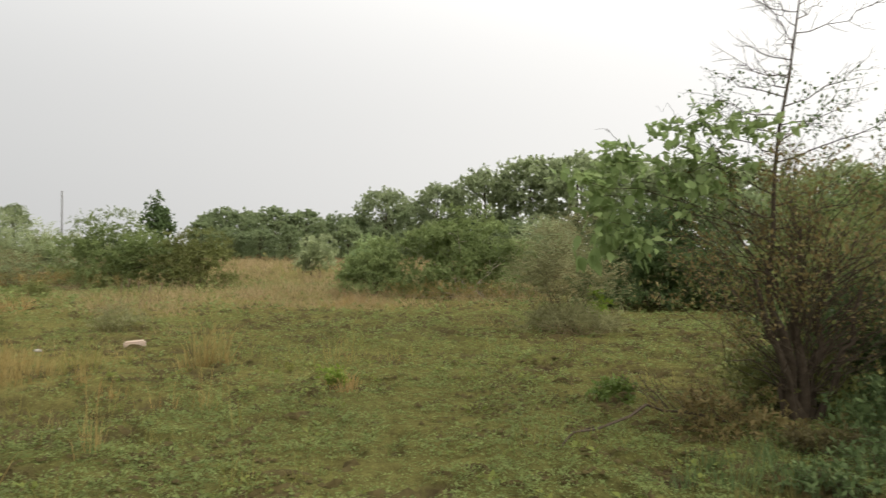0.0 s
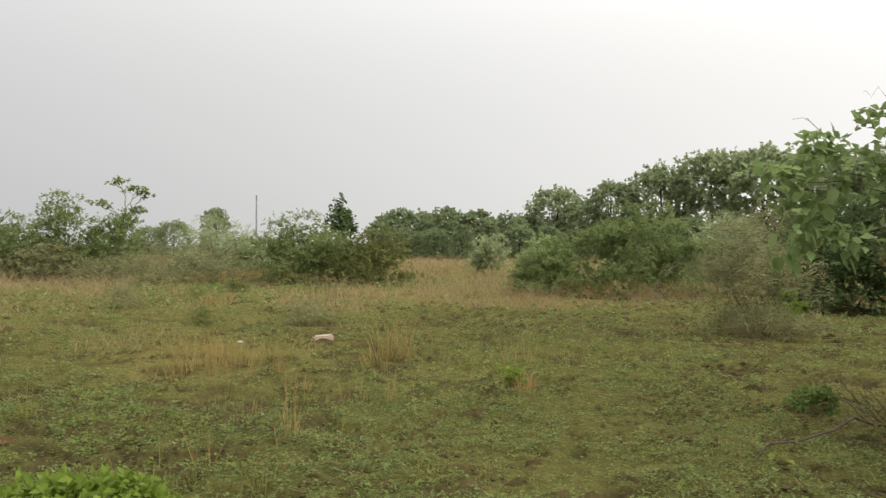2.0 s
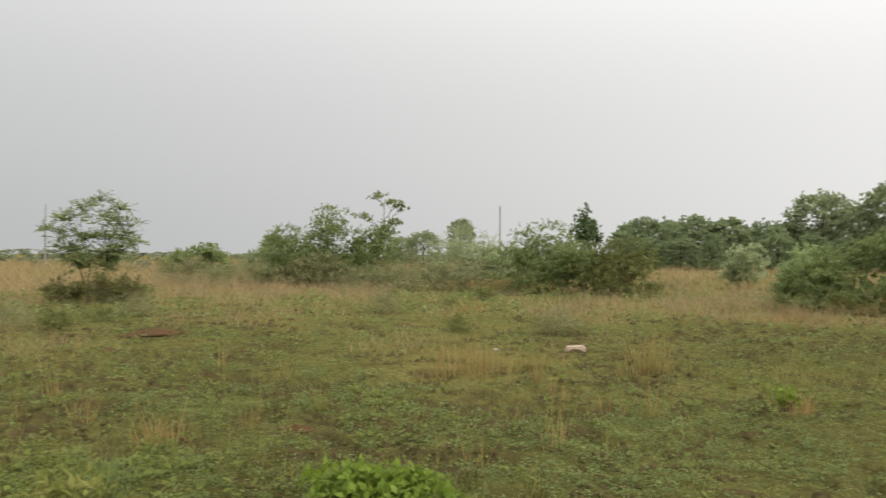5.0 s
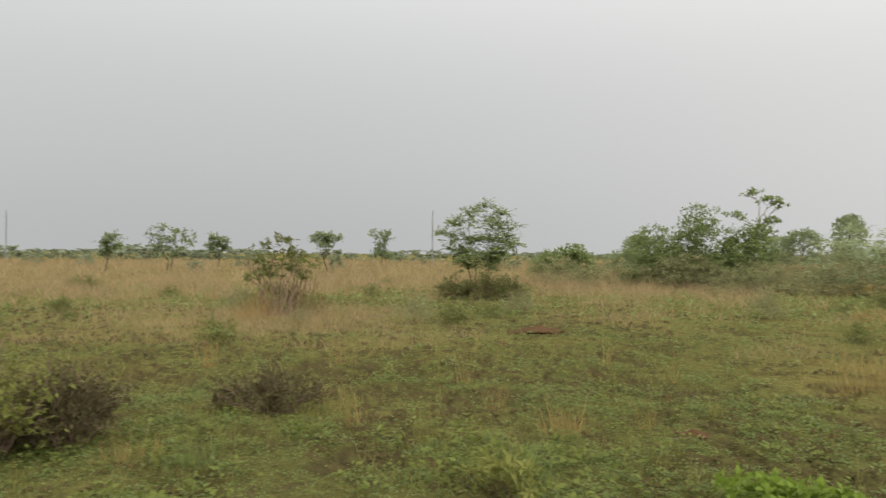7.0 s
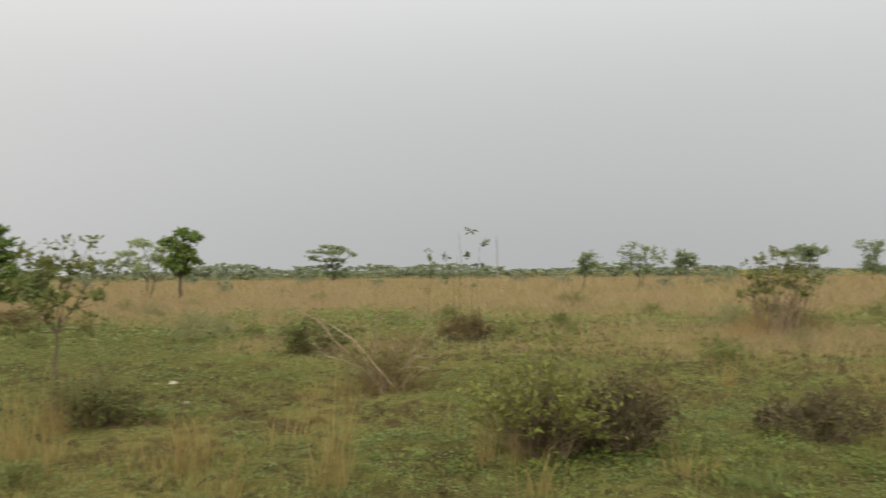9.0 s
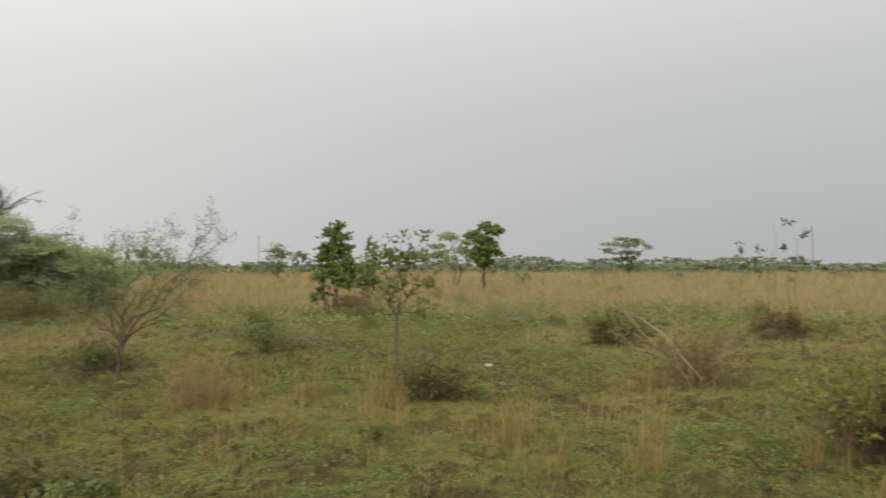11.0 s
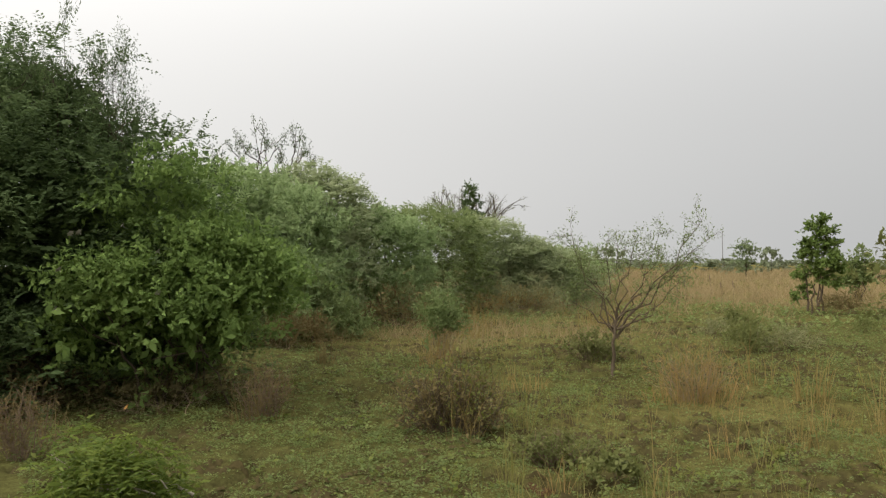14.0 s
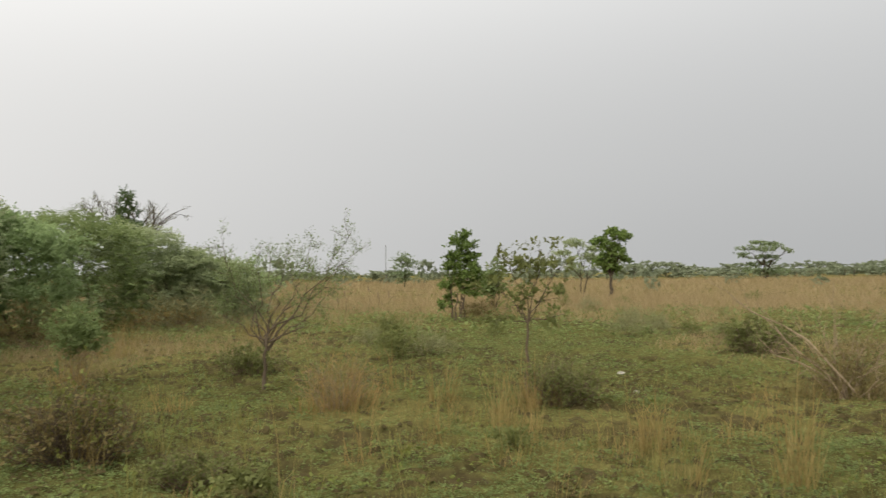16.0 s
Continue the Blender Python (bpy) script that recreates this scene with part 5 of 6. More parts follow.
# weeds, brush and grass here carry the tree's shade in their colour
thicket("undergrowth", "leafy weeds coloured dark for the tree's shade", 3.6, 5.7, 1.5, 1.0, 0.5, 8, 420, 8, 0.05, 0.026, LEAF_DARK_SHADED, 115, low=0.05, stem_n=12, stem_r=0.005, twig=0.15)
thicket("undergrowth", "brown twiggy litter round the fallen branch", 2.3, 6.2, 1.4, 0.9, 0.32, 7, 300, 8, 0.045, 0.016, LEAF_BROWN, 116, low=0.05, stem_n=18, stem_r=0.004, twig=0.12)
thicket("undergrowth", "brush behind the trunk, coloured dark for shade", 3.7, 7.2, 1.8, 1.2, 1.5, 9, 800, 8, 0.055, 0.026, LEAF_DARK_SHADED, 117, low=0.05, stem_n=16, stem_r=0.008, twig=0.2)
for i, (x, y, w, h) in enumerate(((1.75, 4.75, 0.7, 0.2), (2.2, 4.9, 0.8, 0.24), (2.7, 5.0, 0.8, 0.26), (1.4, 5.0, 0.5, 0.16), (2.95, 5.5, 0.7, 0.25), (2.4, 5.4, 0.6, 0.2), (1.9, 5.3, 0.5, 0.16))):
    grass_tuft(x, y, w, h, 200, LEAF_DARK_SHADED, 120 + i, "soft grass coloured dark for the half-dead tree's shade", 0.008, 0.7)


# more weeds whose dark colour paints the tree's shade
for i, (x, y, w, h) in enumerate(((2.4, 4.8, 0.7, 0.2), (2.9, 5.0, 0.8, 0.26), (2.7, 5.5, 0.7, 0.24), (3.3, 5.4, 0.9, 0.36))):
    sprig_bush("weed_clump", "leafy weeds coloured dark as shade below the tree", x, y, w, h, 50, 8, 0.045, 0.024, LEAF_UMBER_SHADE if i == 2 else LEAF_DARK_SHADED, BARK, 500 + i, 0.1, 0.003, "shade weeds", 1)
# unseen shrub, added on the sun's side to shade the weeds
thicket("large_shrub", "dense shrub added out of view to shade the weeds", 5.6, 6.3, 3.2, 2.6, 3.1, 10, 1300, 8, 0.075, 0.038, LEAF_DARK_SHADED, 118, low=0.06, stem_n=14, stem_r=0.015, twig=0.22)


def fallen_branch():
    rng = np.random.RandomState(114)
    ob = thing("fallen_branch", "dark fallen branch resting on the turf", "branch", 1.65, 6.1)
    g, tips = Geo(), []
    knee = (0.0, 0.1, 0.24)
    tube(g, curve_points(rng, knee, (-1.25, -0.9, 0.02), 7, 0.03), 0.013 * np.linspace(1, 0.4, 7), 5)
    tube(g, curve_points(rng, knee, (0.95, 0.35, 0.02), 7, 0.03), 0.011 * np.linspace(0.9, 0.9, 7), 5)
    tube(g, curve_points(rng, (-0.5, -0.3, 0.15), (-0.8, -0.2, 0.02), 4, 0.03), 0.006 * np.linspace(1, 0.5, 4), 4)
    for i in range(10):
        s = rng.rand()
        branching(rng, g, tips, np.array([0.95 * s, 0.1 + 0.25 * s, 0.24 - 0.2 * s]), unit(np.array([-0.5, rng.normal() * 0.6, 0.5])), 0.2, 0.005, 2, 0.6, 0.0, 4, (2, 3))
    part("stem", g, BARK, ob)
    part("foliage", tip_leaves(rng, tips, 2, 0.04, 0.02), LEAF_BROWN, ob)


fallen_branch()

# ---- far trees ----
def far_tree(name, label, h, w, trunk_h, m, sprays, leaf, mat, seed):
    rng = np.random.RandomState(seed)
    ob = thing(name, label, "tree", 0, 0, z=0)
    g = Geo()
    tube(g, curve_points(rng, (0, 0, -0.3), (0, 0, h * 0.75), 6, 0.02), h * 0.016 * np.linspace(1.4, 0.4, 6), 6)
    lb = dome_lobes(rng, w, h, m, trunk_h)
    lb[:, 2] = np.maximum(lb[:, 2], h * trunk_h + lb[:, 5] * 0.5)
    for c in lb[:9 if sprays > 100 else 1]:
        tube(g, curve_points(rng, (0, 0, h * 0.3), c[:3], 5, 0.05), h * 0.005 * np.linspace(1, 0.4, 5), 4)
    part("trunk", g, BARK, ob)
    part("crown", crown(rng, lb, sprays, 7, leaf, leaf * 0.8, leaf * 0.7, 0.3, False, h * trunk_h * 0.6, 13 if sprays > 1200 else 8, 0.3), mat, ob)
    return ob


def plant_copies(kinds, spots):
    """spots: bearing, distance, height, width factor. The first of a kind is moved, the others are copies."""
    used = set()
    for i, (az, r, h, wf) in enumerate(spots):
        ob, h0 = kinds[i % len(kinds)]
        s = h / h0
        x, y = at_bearing(az, r)
        m = pose(x, y, gz(x, y), 0, 0, (i * 77) % 360) @ Matrix.Diagonal((s * wf, s * wf, s, 1))
        if ob in used:
            copy_thing(ob, m)
        else:
            used.add(ob)
            FIRSTS.append((ob, m))


FIRSTS = []
# far crowns wear the leaf colours that carry painted haze
WOOD = [(far_tree("wood_tree", "dark green tree in the far wood", 10, 9, 0.02, 12, 540, 0.42, LEAF_WOOD_HAZE, 201), 10),
        (far_tree("wood_tree", "dense dark green tree in the far wood", 10, 7.5, 0.02, 11, 540, 0.42, LEAF_WOOD_HAZE, 202), 10),
        (far_tree("wood_tree", "rounded tree in the far dark wood", 10, 8.5, 0.02, 13, 540, 0.42, LEAF_WOOD_HAZE, 203), 10)]
TALL = [(far_tree("tall_tree", "tall tree with an open crown, greyed for haze", 15, 15, 0.05, 12, 1500, 0.42, LEAF_FAR_HAZE, 204), 15),
        (far_tree("tall_tree", "tall broad-crowned tree above the wood", 15, 13, 0.06, 11, 1500, 0.42, LEAF_FAR_HAZE, 205), 15)]
FARB = [(far_tree("distant_shrub", "small distant shrub on the plain", 3, 4.5, 0.02, 3, 60, 0.36, LEAF_LINE_HAZE, 206), 3),
        (far_tree("distant_shrub", "low wide distant shrub on the plain", 3, 6.5, 0.02, 4, 70, 0.36, LEAF_LINE_HAZE, 207), 3),
        (far_tree("distant_shrub", "small rounded distant shrub", 3, 3.6, 0.02, 3, 52, 0.36, LEAF_LINE_HAZE, 208), 3)]
rw = np.random.RandomState(209)
wood_spots = [(az, 122 + rw.uniform(-10, 14), 6.9 + rw.uniform(-1.0, 1.3) + max(0, (9 - abs(az - 2))) * 0.15, rw.uniform(0.75, 1.1)) for az in np.arange(-5, 17.5, 1.15)]
wood_spots += [(az, 105 + rw.uniform(-8, 10), 5.2 + rw.uniform(-0.8, 0.8), rw.uniform(0.9, 1.2)) for az in np.arange(-12, 19, 2.1)]
wood_spots += [(az, 60 + rw.uniform(-4, 6), 6.0 + rw.uniform(-0.6, 1.0), rw.uniform(0.8, 1.1)) for az in np.arange(-33, -20, 3.0)]
plant_copies(WOOD, wood_spots)
plant_copies(TALL, [(4.1, 128, 12.2, 0.9), (0.3, 116, 12.0, 0.85), (-3.2, 115, 14.2, 0.85), (-6.6, 113, 15.8, 0.9), (-10.0, 112, 16.2, 0.9), (-13.5, 112, 15.4, 0.95), (-17.5, 110, 14.6, 1.0),
                    (29, 130, 8.3, 0.7), (31.8, 110, 5.4, 1.0), (42.8, 125, 5.1, 0.9), (33.5, 140, 5.4, 1.1), (-22, 110, 13.5, 1.0), (-27, 105, 13, 1.0)])
far_spots = [(az + rw.uniform(-0.6, 0.6), rw.uniform(130, 230), rw.uniform(1.5, 2.1) + 1.6 * rw.rand() ** 5, rw.uniform(1.5, 3.2)) for az in np.arange(19, 148, 1.7)]
far_spots += [(az + rw.uniform(-2, 2), rw.uniform(60, 110), rw.uniform(0.9, 1.7), rw.uniform(0.7, 1.2)) for az in np.arange(40, 140, 5.0)]
far_spots += [(az, 250 + rw.uniform(-20, 60), rw.uniform(1.7, 2.7), rw.uniform(2.4, 4.2)) for az in np.arange(20, 150, 3.4)]
far_spots += [(az, 205 + rw.uniform(-15, 25), rw.uniform(2.2, 4.0), rw.uniform(1.4, 2.4)) for az in (*np.arange(87.0, 97.0, 0.9), *np.arange(100.5, 108.5, 0.8))]
far_spots += [(113.5, 170, 5.0, 1.0), (115.0, 165, 4.6, 1.0), (109.5, 150, 4.0, 1.5), (107.5, 160, 3.4, 1.6), (134.0, 90, 3.6, 0.8), (122.8, 110, 3.6, 0.6)]
plant_copies(FARB, far_spots)
x, y = at_bearing(98.9, 135)
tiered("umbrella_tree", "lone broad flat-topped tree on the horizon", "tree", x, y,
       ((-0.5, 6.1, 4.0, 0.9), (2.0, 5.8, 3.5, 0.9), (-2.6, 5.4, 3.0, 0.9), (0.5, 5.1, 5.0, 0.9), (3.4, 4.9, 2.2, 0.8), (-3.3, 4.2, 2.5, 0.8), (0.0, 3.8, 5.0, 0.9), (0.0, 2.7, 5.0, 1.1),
        (-1.6, 1.7, 4.0, 1.2), (1.5, 1.5, 5.0, 1.2)), ((0.0, 0.2), (0.3, 0.6)), 210, 620, 0.3, 0.2, LEAF_WOOD_HAZE, BARK, 0.16, 0.4)
for lab, az, r, plates, feet, seed in (
        ("small flat-topped tree in the straw field", 65.6, 52, ((-0.25, 2.75, 0.9, 0.3), (0.4, 2.7, 0.9, 0.3), (0.9, 2.55, 0.6, 0.25), (-0.65, 2.5, 0.6, 0.25), (0.2, 2.35, 1.0, 0.3), (-0.1, 2.05, 0.5, 0.2)), ((0.3, -0.3),), 211),
        ("wide low tree in the straw field", 76.5, 60, ((-0.4, 3.3, 1.6, 0.5), (0.8, 3.0, 1.8, 0.5), (-1.2, 2.8, 1.4, 0.5), (1.6, 2.5, 1.3, 0.5), (0.0, 2.5, 2.2, 0.6), (-0.8, 1.9, 2.0, 0.6), (0.7, 1.8, 2.0, 0.6), (0.0, 1.3, 1.6, 0.5)), ((-0.1, 0.1), (0.1, 0.2)), 212),
        ("thin little tree in the straw field", 80.3, 56, ((0.2, 2.6, 0.8, 0.35), (-0.3, 2.2, 0.8, 0.35), (0.5, 1.95, 0.7, 0.35), (0.0, 1.7, 0.8, 0.35), (-0.5, 1.5, 0.5, 0.3)), ((-0.3, 0.2),), 213),
        ("small tree far in the straw field", 73.2, 80, ((-0.4, 3.0, 1.2, 0.4), (0.4, 2.7, 1.2, 0.4), (-0.1, 2.3, 1.4, 0.5), (0.6, 2.0, 1.0, 0.4), (-0.5, 1.8, 1.0, 0.4)), ((0.1, 0.0),), 214),
        ("square-topped small tree far off", 61.5, 100, ((-0.7, 4.2, 1.5, 0.8), (0.6, 4.2, 1.5, 0.8), (0.0, 3.5, 2.2, 1.0), (0.0, 2.6, 1.8, 0.9), (-0.2, 1.8, 2.6, 0.9), (0.6, 1.3, 2.6, 0.8)), ((0.0, 0.1),), 215),
        ("cone-shaped green tree far off in the field", 124.6, 75, ((0.0, 3.5, 1.0, 0.6), (-0.3, 3.0, 1.5, 0.6), (0.5, 2.8, 1.4, 0.6), (0.1, 2.3, 2.4, 0.7), (-0.5, 1.8, 1.6, 0.7), (0.5, 1.6, 1.8, 0.7), (0.0, 1.0, 1.6, 0.7)), ((0.0, 0.0),), 216)):
    x, y = at_bearing(az, r)
    tiered("field_tree", lab, "tree", x, y, plates, feet, seed, 190, 0.0033 * r, 0.0018 * r, LEAF_WOOD_HAZE, BARK, 0.05, 0.006 * r, 6)
for ob, m in FIRSTS:
    ob.matrix_world = m


def power_pole(az, r, h):
    x, y = at_bearing(az, r)
    ob = thing("power_pole", "grey concrete power pole far across the field", "pole", x, y, "power poles", rz=az + 90)
    g = Geo()
    tube(g, [(0, 0, -0.5), (0, 0, h * 0.5), (0, 0, h)], [0.1, 0.09, 0.07], 8)
    part("pole", g, CONCRETE, ob)
    g = Geo()
    tube(g, [(-0.8, 0, h - 0.5), (0, 0, h - 0.45), (0.8, 0, h - 0.5)], [0.05, 0.06, 0.05], 5)
    part("cross_arm", g, STEEL, ob)


for az, r, h in ((26.1, 90, 7.5), (57.7, 111, 7.9), (86.6, 130, 7.6), (125.8, 170, 8.0)):
    power_pole(az, r, h)

sprig_bush("dry_bush", "wide orange-tan bush of fine dry grass stems", -6.87, -6.8, 1.05, 0.78, 60, 5, 0.085, 0.007, STRAW_RED, DEAD_WOOD, 67, 0.1, 0.003, "", 2)

# ---- grass tufts ----
for i, (x, y, w, h, n, mat, lab) in enumerate((
        (-4.7, 8.3, 0.9, 0.55, 260, STRAW, "tall thin yellow straw in a loose patch"),
        (-5.3, 8.9, 0.9, 0.5, 240, STRAW, "tall thin yellow straw in a loose patch"),
        (-4.2, 8.9, 0.6, 0.5, 150, GRASS_LONG, "tall thin yellow-green grass in a loose patch"),
        (-6.6, -0.7, 0.5, 0.62, 170, STRAW, "pale straw stalks before a low bush"),
        (-2.9, 9.45, 0.6, 0.72, 300, STRAW, "tall pale straw tuft with green foot"),
        (-7.76, -4.95, 0.3, 0.85, 60, STRAW, "tall pale straw stalks standing in turf"),
        (-8.2, -5.0, 0.3, 0.75, 50, STRAW, "tall pale straw stalks beside a slender sapling"),
        (-6.93, -2.1, 0.3, 0.8, 55, STRAW, "tall thin straw stalks in turf"),
        (-7.14, -2.5, 0.25, 0.6, 40, STRAW, "thin straw stalks in turf"),
        (-5.78, -4.85, 0.35, 0.5, 50, STRAW, "thin straw stalks in turf"),
        (-4.84, -4.65, 0.2, 0.5, 26, GRASS_LONG, "few thin yellow-green stalks in turf"),
        (-5.28, -3.9, 0.25, 0.5, 34, STRAW, "thin straw stalks in turf"),
        (-5.23, -4.7, 0.16, 0.45, 20, GRASS_LONG, "few thin yellow-green stalks in turf"),
        (-5.6, -0.6, 0.5, 0.5, 150, STRAW, "upright straw stalks before a ragged bush"),
        (-5.85, -8.4, 0.5, 0.35, 110, STRAW_RED, "low tan dry tuft before a thorn tree"),
        (-8.0, -6.8, 0.45, 0.6, 80, STRAW, "loose tall straw beyond a dry bush"),
        (-7.6, -5.9, 0.4, 0.55, 70, STRAW, "loose tall straw beyond a dry bush"),
        (-3.27, 7.5, 0.3, 0.35, 60, STRAW_RED, "small brown grass tuft in turf"),
        (-3.8, 9.5, 0.3, 0.4, 60, GRASS_LONG, "small yellow-green tuft by a stone block"),
        (-6.8, -6.7, 0.75, 0.75, 230, STRAW_RED, "upright orange-tan dry stalks in a loose bush"),
        (-7.2, -6.9, 0.6, 0.6, 150, STRAW_RED, "upright orange-tan dry stalks in a loose bush"),
        (-3.75, -7.0, 0.7, 0.85, 120, STRAW, "pale straw stalks standing through a twiggy bush"),
        (-6.8, -4.7, 0.5, 0.8, 150, STRAW, "tall straw stalks standing in turf"),
        (-6.4, -3.1, 0.5, 0.46, 240, STRAW, "tan dry grass tuft in turf"),
        (-6.0, -1.9, 0.45, 0.6, 130, STRAW, "tan dry grass tuft beside the walk"),
        (-5.6, -2.7, 0.35, 0.45, 70, STRAW, "thin straw stalks in turf"),
        (-7.1, -0.4, 0.5, 0.5, 260, STRAW, "straw stalks beside a low bush"),
        (-6.2, 0.6, 0.4, 0.35, 180, STRAW, "short straw tuft in front of a bush"),
        (-9.9, 17.7, 1.1, 0.38, 420, STRAW_RED, "low reddish dry grass mound"),
        (-2.2, 19.8, 1.0, 0.4, 420, STRAW_RED, "reddish dry grass tuft by the shrubs"),
        (-0.65, -8.6, 0.8, 0.42, 160, LEAF_BROWN, "reddish dry grass under the thicket"),
        (-2.6, -8.5, 0.55, 0.4, 160, LEAF_BROWN, "reddish dry tuft at the thicket's foot"),
        (-4.8, -11.6, 0.55, 0.42, 160, LEAF_BROWN, "reddish dry tuft in the grass lane"),
        (-6.3, -10.9, 0.6, 0.6, 180, STRAW_RED, "reddish stalks under a pale bush"),
        (-9.2, -14.2, 1.5, 0.6, 320, STRAW, "loose tan dry grass by the hedge"),
        (-11.0, -16.0, 1.6, 0.7, 320, STRAW, "tall tan dry grass by the hedge"),
        (-4.0, -7.2, 0.6, 0.7, 160, STRAW, "straw stalks through a twiggy bush"),
        (-12.9, -14.0, 1.2, 0.8, 500, STRAW, "tall straw tuft near the hedge's end"),
        (-17.5, 5.6, 1.3, 0.7, 600, STRAW_RED, "dry stalks round a brown-stemmed bush"),
        (-1.0, 7.9, 0.45, 0.3, 160, STRAW_RED, "small brown grass tuft in turf"),
        (-4.2, 2.9, 0.8, 0.3, 380, TURF, "long green grass round low weeds"),
        (-3.3, 2.3, 0.5, 0.3, 220, TURF, "long green grass beside the walk"),
        (-5.9, 1.0, 0.5, 0.3, 220, TURF, "long green grass in front of a bush"),
        (-5.3, 4.0, 0.6, 0.22, 220, STRAW, "short straw among green turf"))):
    grass_tuft(x, y, w, h, n, mat, 300 + i, lab, 0.0075 if radius(x, y) < 8 else 0.01)


rt = np.random.RandomState(350)
for i in range(84):
    az, r = (rt.uniform(92, 150), rt.uniform(4.7, 10.5)) if i < 50 else (rt.uniform(0, 96), rt.uniform(5.2, 11.5))
    x, y = at_bearing(az, r)
    if vnoise(x, y, 0.9, 5) < 0.25:
        continue
    grass_tuft(x, y, rt.uniform(0.14, 0.4), rt.uniform(0.3, 0.7), int(rt.uniform(20, 70)), (STRAW, GRASS_LONG, STRAW, STRAW_RED, GRASS_LONG)[i % 5], 351 + i,
               "small thin dry grass tuft in turf", 0.0065)

# ---- small things on the turf ----
def lump(name, label, category, x, y, sx, sy, sz, mat, seed, group="", cuts=3, sink=0.3, rough=0.25):
    bm = bmesh.new()
    bmesh.ops.create_icosphere(bm, subdivisions=cuts, radius=1.0)
    for v in bm.verts:
        k = 1 + rough * 1.6 * (noise.noise(v.co * 1.7 + Vector((seed, 0, 0))) + 0.5 * noise.noise(v.co * 4.1 + Vector((0, seed, 0))))
        v.co = Vector((v.co.x * sx * k, v.co.y * sy * k, v.co.z * sz * k))
    me = bpy.data.meshes.new(name)
    bm.to_mesh(me)
    bm.free()
    me.materials.append(mat)
    ob = new(name, me)
    ob.matrix_world = pose(x, y, gz(x, y) + sz * (0.45 - sink), 0, 0, seed * 31 % 360)
    return tagged(ob, label, category, group)


def pale_block():
    bm = bmesh.new()
    bmesh.ops.create_cube(bm, size=1.0)
    bmesh.ops.scale(bm, vec=(0.31, 0.2, 0.13), verts=bm.verts)
    bmesh.ops.bevel(bm, geom=bm.edges[:], offset=0.025, segments=2, affect="EDGES")
    bmesh.ops.subdivide_edges(bm, edges=bm.edges[:], cuts=1)
    for v in bm.verts:
        v.co += noise.noise_vector(v.co * 9) * 0.012
    me = bpy.data.meshes.new("block")
    bm.to_mesh(me)
    bm.free()
    me.materials.append(STONE)
    ob = new("block", me)
    ob.matrix_world = pose(-4.58, 11.4, gz(-4.58, 11.4) + 0.06, 3, -4, 25)
    tagged(ob, "pale pinkish stone block lying on the turf", "stone")


pale_block()
lump("soil_mound", "bare reddish soil mound in the turf", "soil", -4.55, 4.75, 0.13, 0.1, 0.05, SOIL, 1, "soil mounds", 4, 0.4, 0.5)
lump("soil_mound", "small bare reddish soil mound", "soil", -5.15, 4.2, 0.09, 0.08, 0.045, SOIL, 2, "soil mounds", 4, 0.4, 0.5)
lump("soil_mound", "wide bare red soil patch", "soil", -11.7, 9.1, 0.55, 0.45, 0.13, SOIL, 3, "soil mounds", 4, 0.85, 0.25)
lump("soil_mound", "low bare red soil patch", "soil", -10.9, 7.6, 0.3, 0.26, 0.1, SOIL, 4, "soil mounds", 4, 0.85, 0.25)
lump("soil_mound", "small bare soil heap in the lane", "soil", -3.35, -5.3, 0.14, 0.12, 0.07, SOIL, 5, "soil mounds", 4, 0.85, 0.5)
for i, (x, y, s, lab) in enumerate(((-4.35, 6.4, 0.05, "small white stone in turf"), (-5.6, 10.6, 0.06, "small pale stone by dry grass"), (-3.0, 6.0, 0.035, "tiny pale stone in turf"),
                                    (-9.55, -4.23, 0.05, "small pale stone in turf"), (-11.0, -4.9, 0.07, "flat pale stone in turf"))):
    lump("stone", lab, "stone", x, y, s, s * 0.8, s * 0.5, LITTER, 10 + i, "pale stones", 2)


# ---- turf, weeds and dry grass ----
def turf(r0, r1, n, leaf, seed, name, label):
    rng = np.random.RandomState(seed)
    x, y, r = sector(rng, n, r0, r1, power=1.0)
    d = dry(x, y)
    clump = vnoise(x, y, 0.3, 6) * 0.6 + vnoise(x, y, 0.11, 7) * 0.4
    keep = (clump > 0.26 + 0.22 * d) & (rng.rand(n) > d * 0.75) & (rng.rand(n) > bare(x, y))
    x, y, r = x[keep], y[keep], r[keep]
    k = len(x)
    s = leaf * rng.uniform(0.6, 1.4, k) * (0.7 + 0.3 * r / r0)
    z = relief(x, y) + rng.uniform(0.0, 0.5, k) * s
    a = rng.uniform(0, 2 * np.pi, k)
    al = np.stack([np.cos(a), np.sin(a), rng.uniform(0.1, 0.9, k)], -1)
    nor = np.array([[0, 0, 1.0]]) + sphere(rng, k) * 0.5
    g = Geo()
    leaf_quads(g, np.stack([x, y, z], -1), al, nor, s, s * rng.uniform(0.35, 0.6, k))
    return tagged(part(name, g, TURF, None, label), category="grass", kind="stuff")


turf(3.9, 9.5, 160000, 0.019, 401, "turf", "short creeping green turf leaves near the walk")
turf(9.5, 18, 90000, 0.032, 402, "turf", "short green turf of the clearing")
turf(18, 34, 38000, 0.1, 403, "turf", "green turf further over the field")


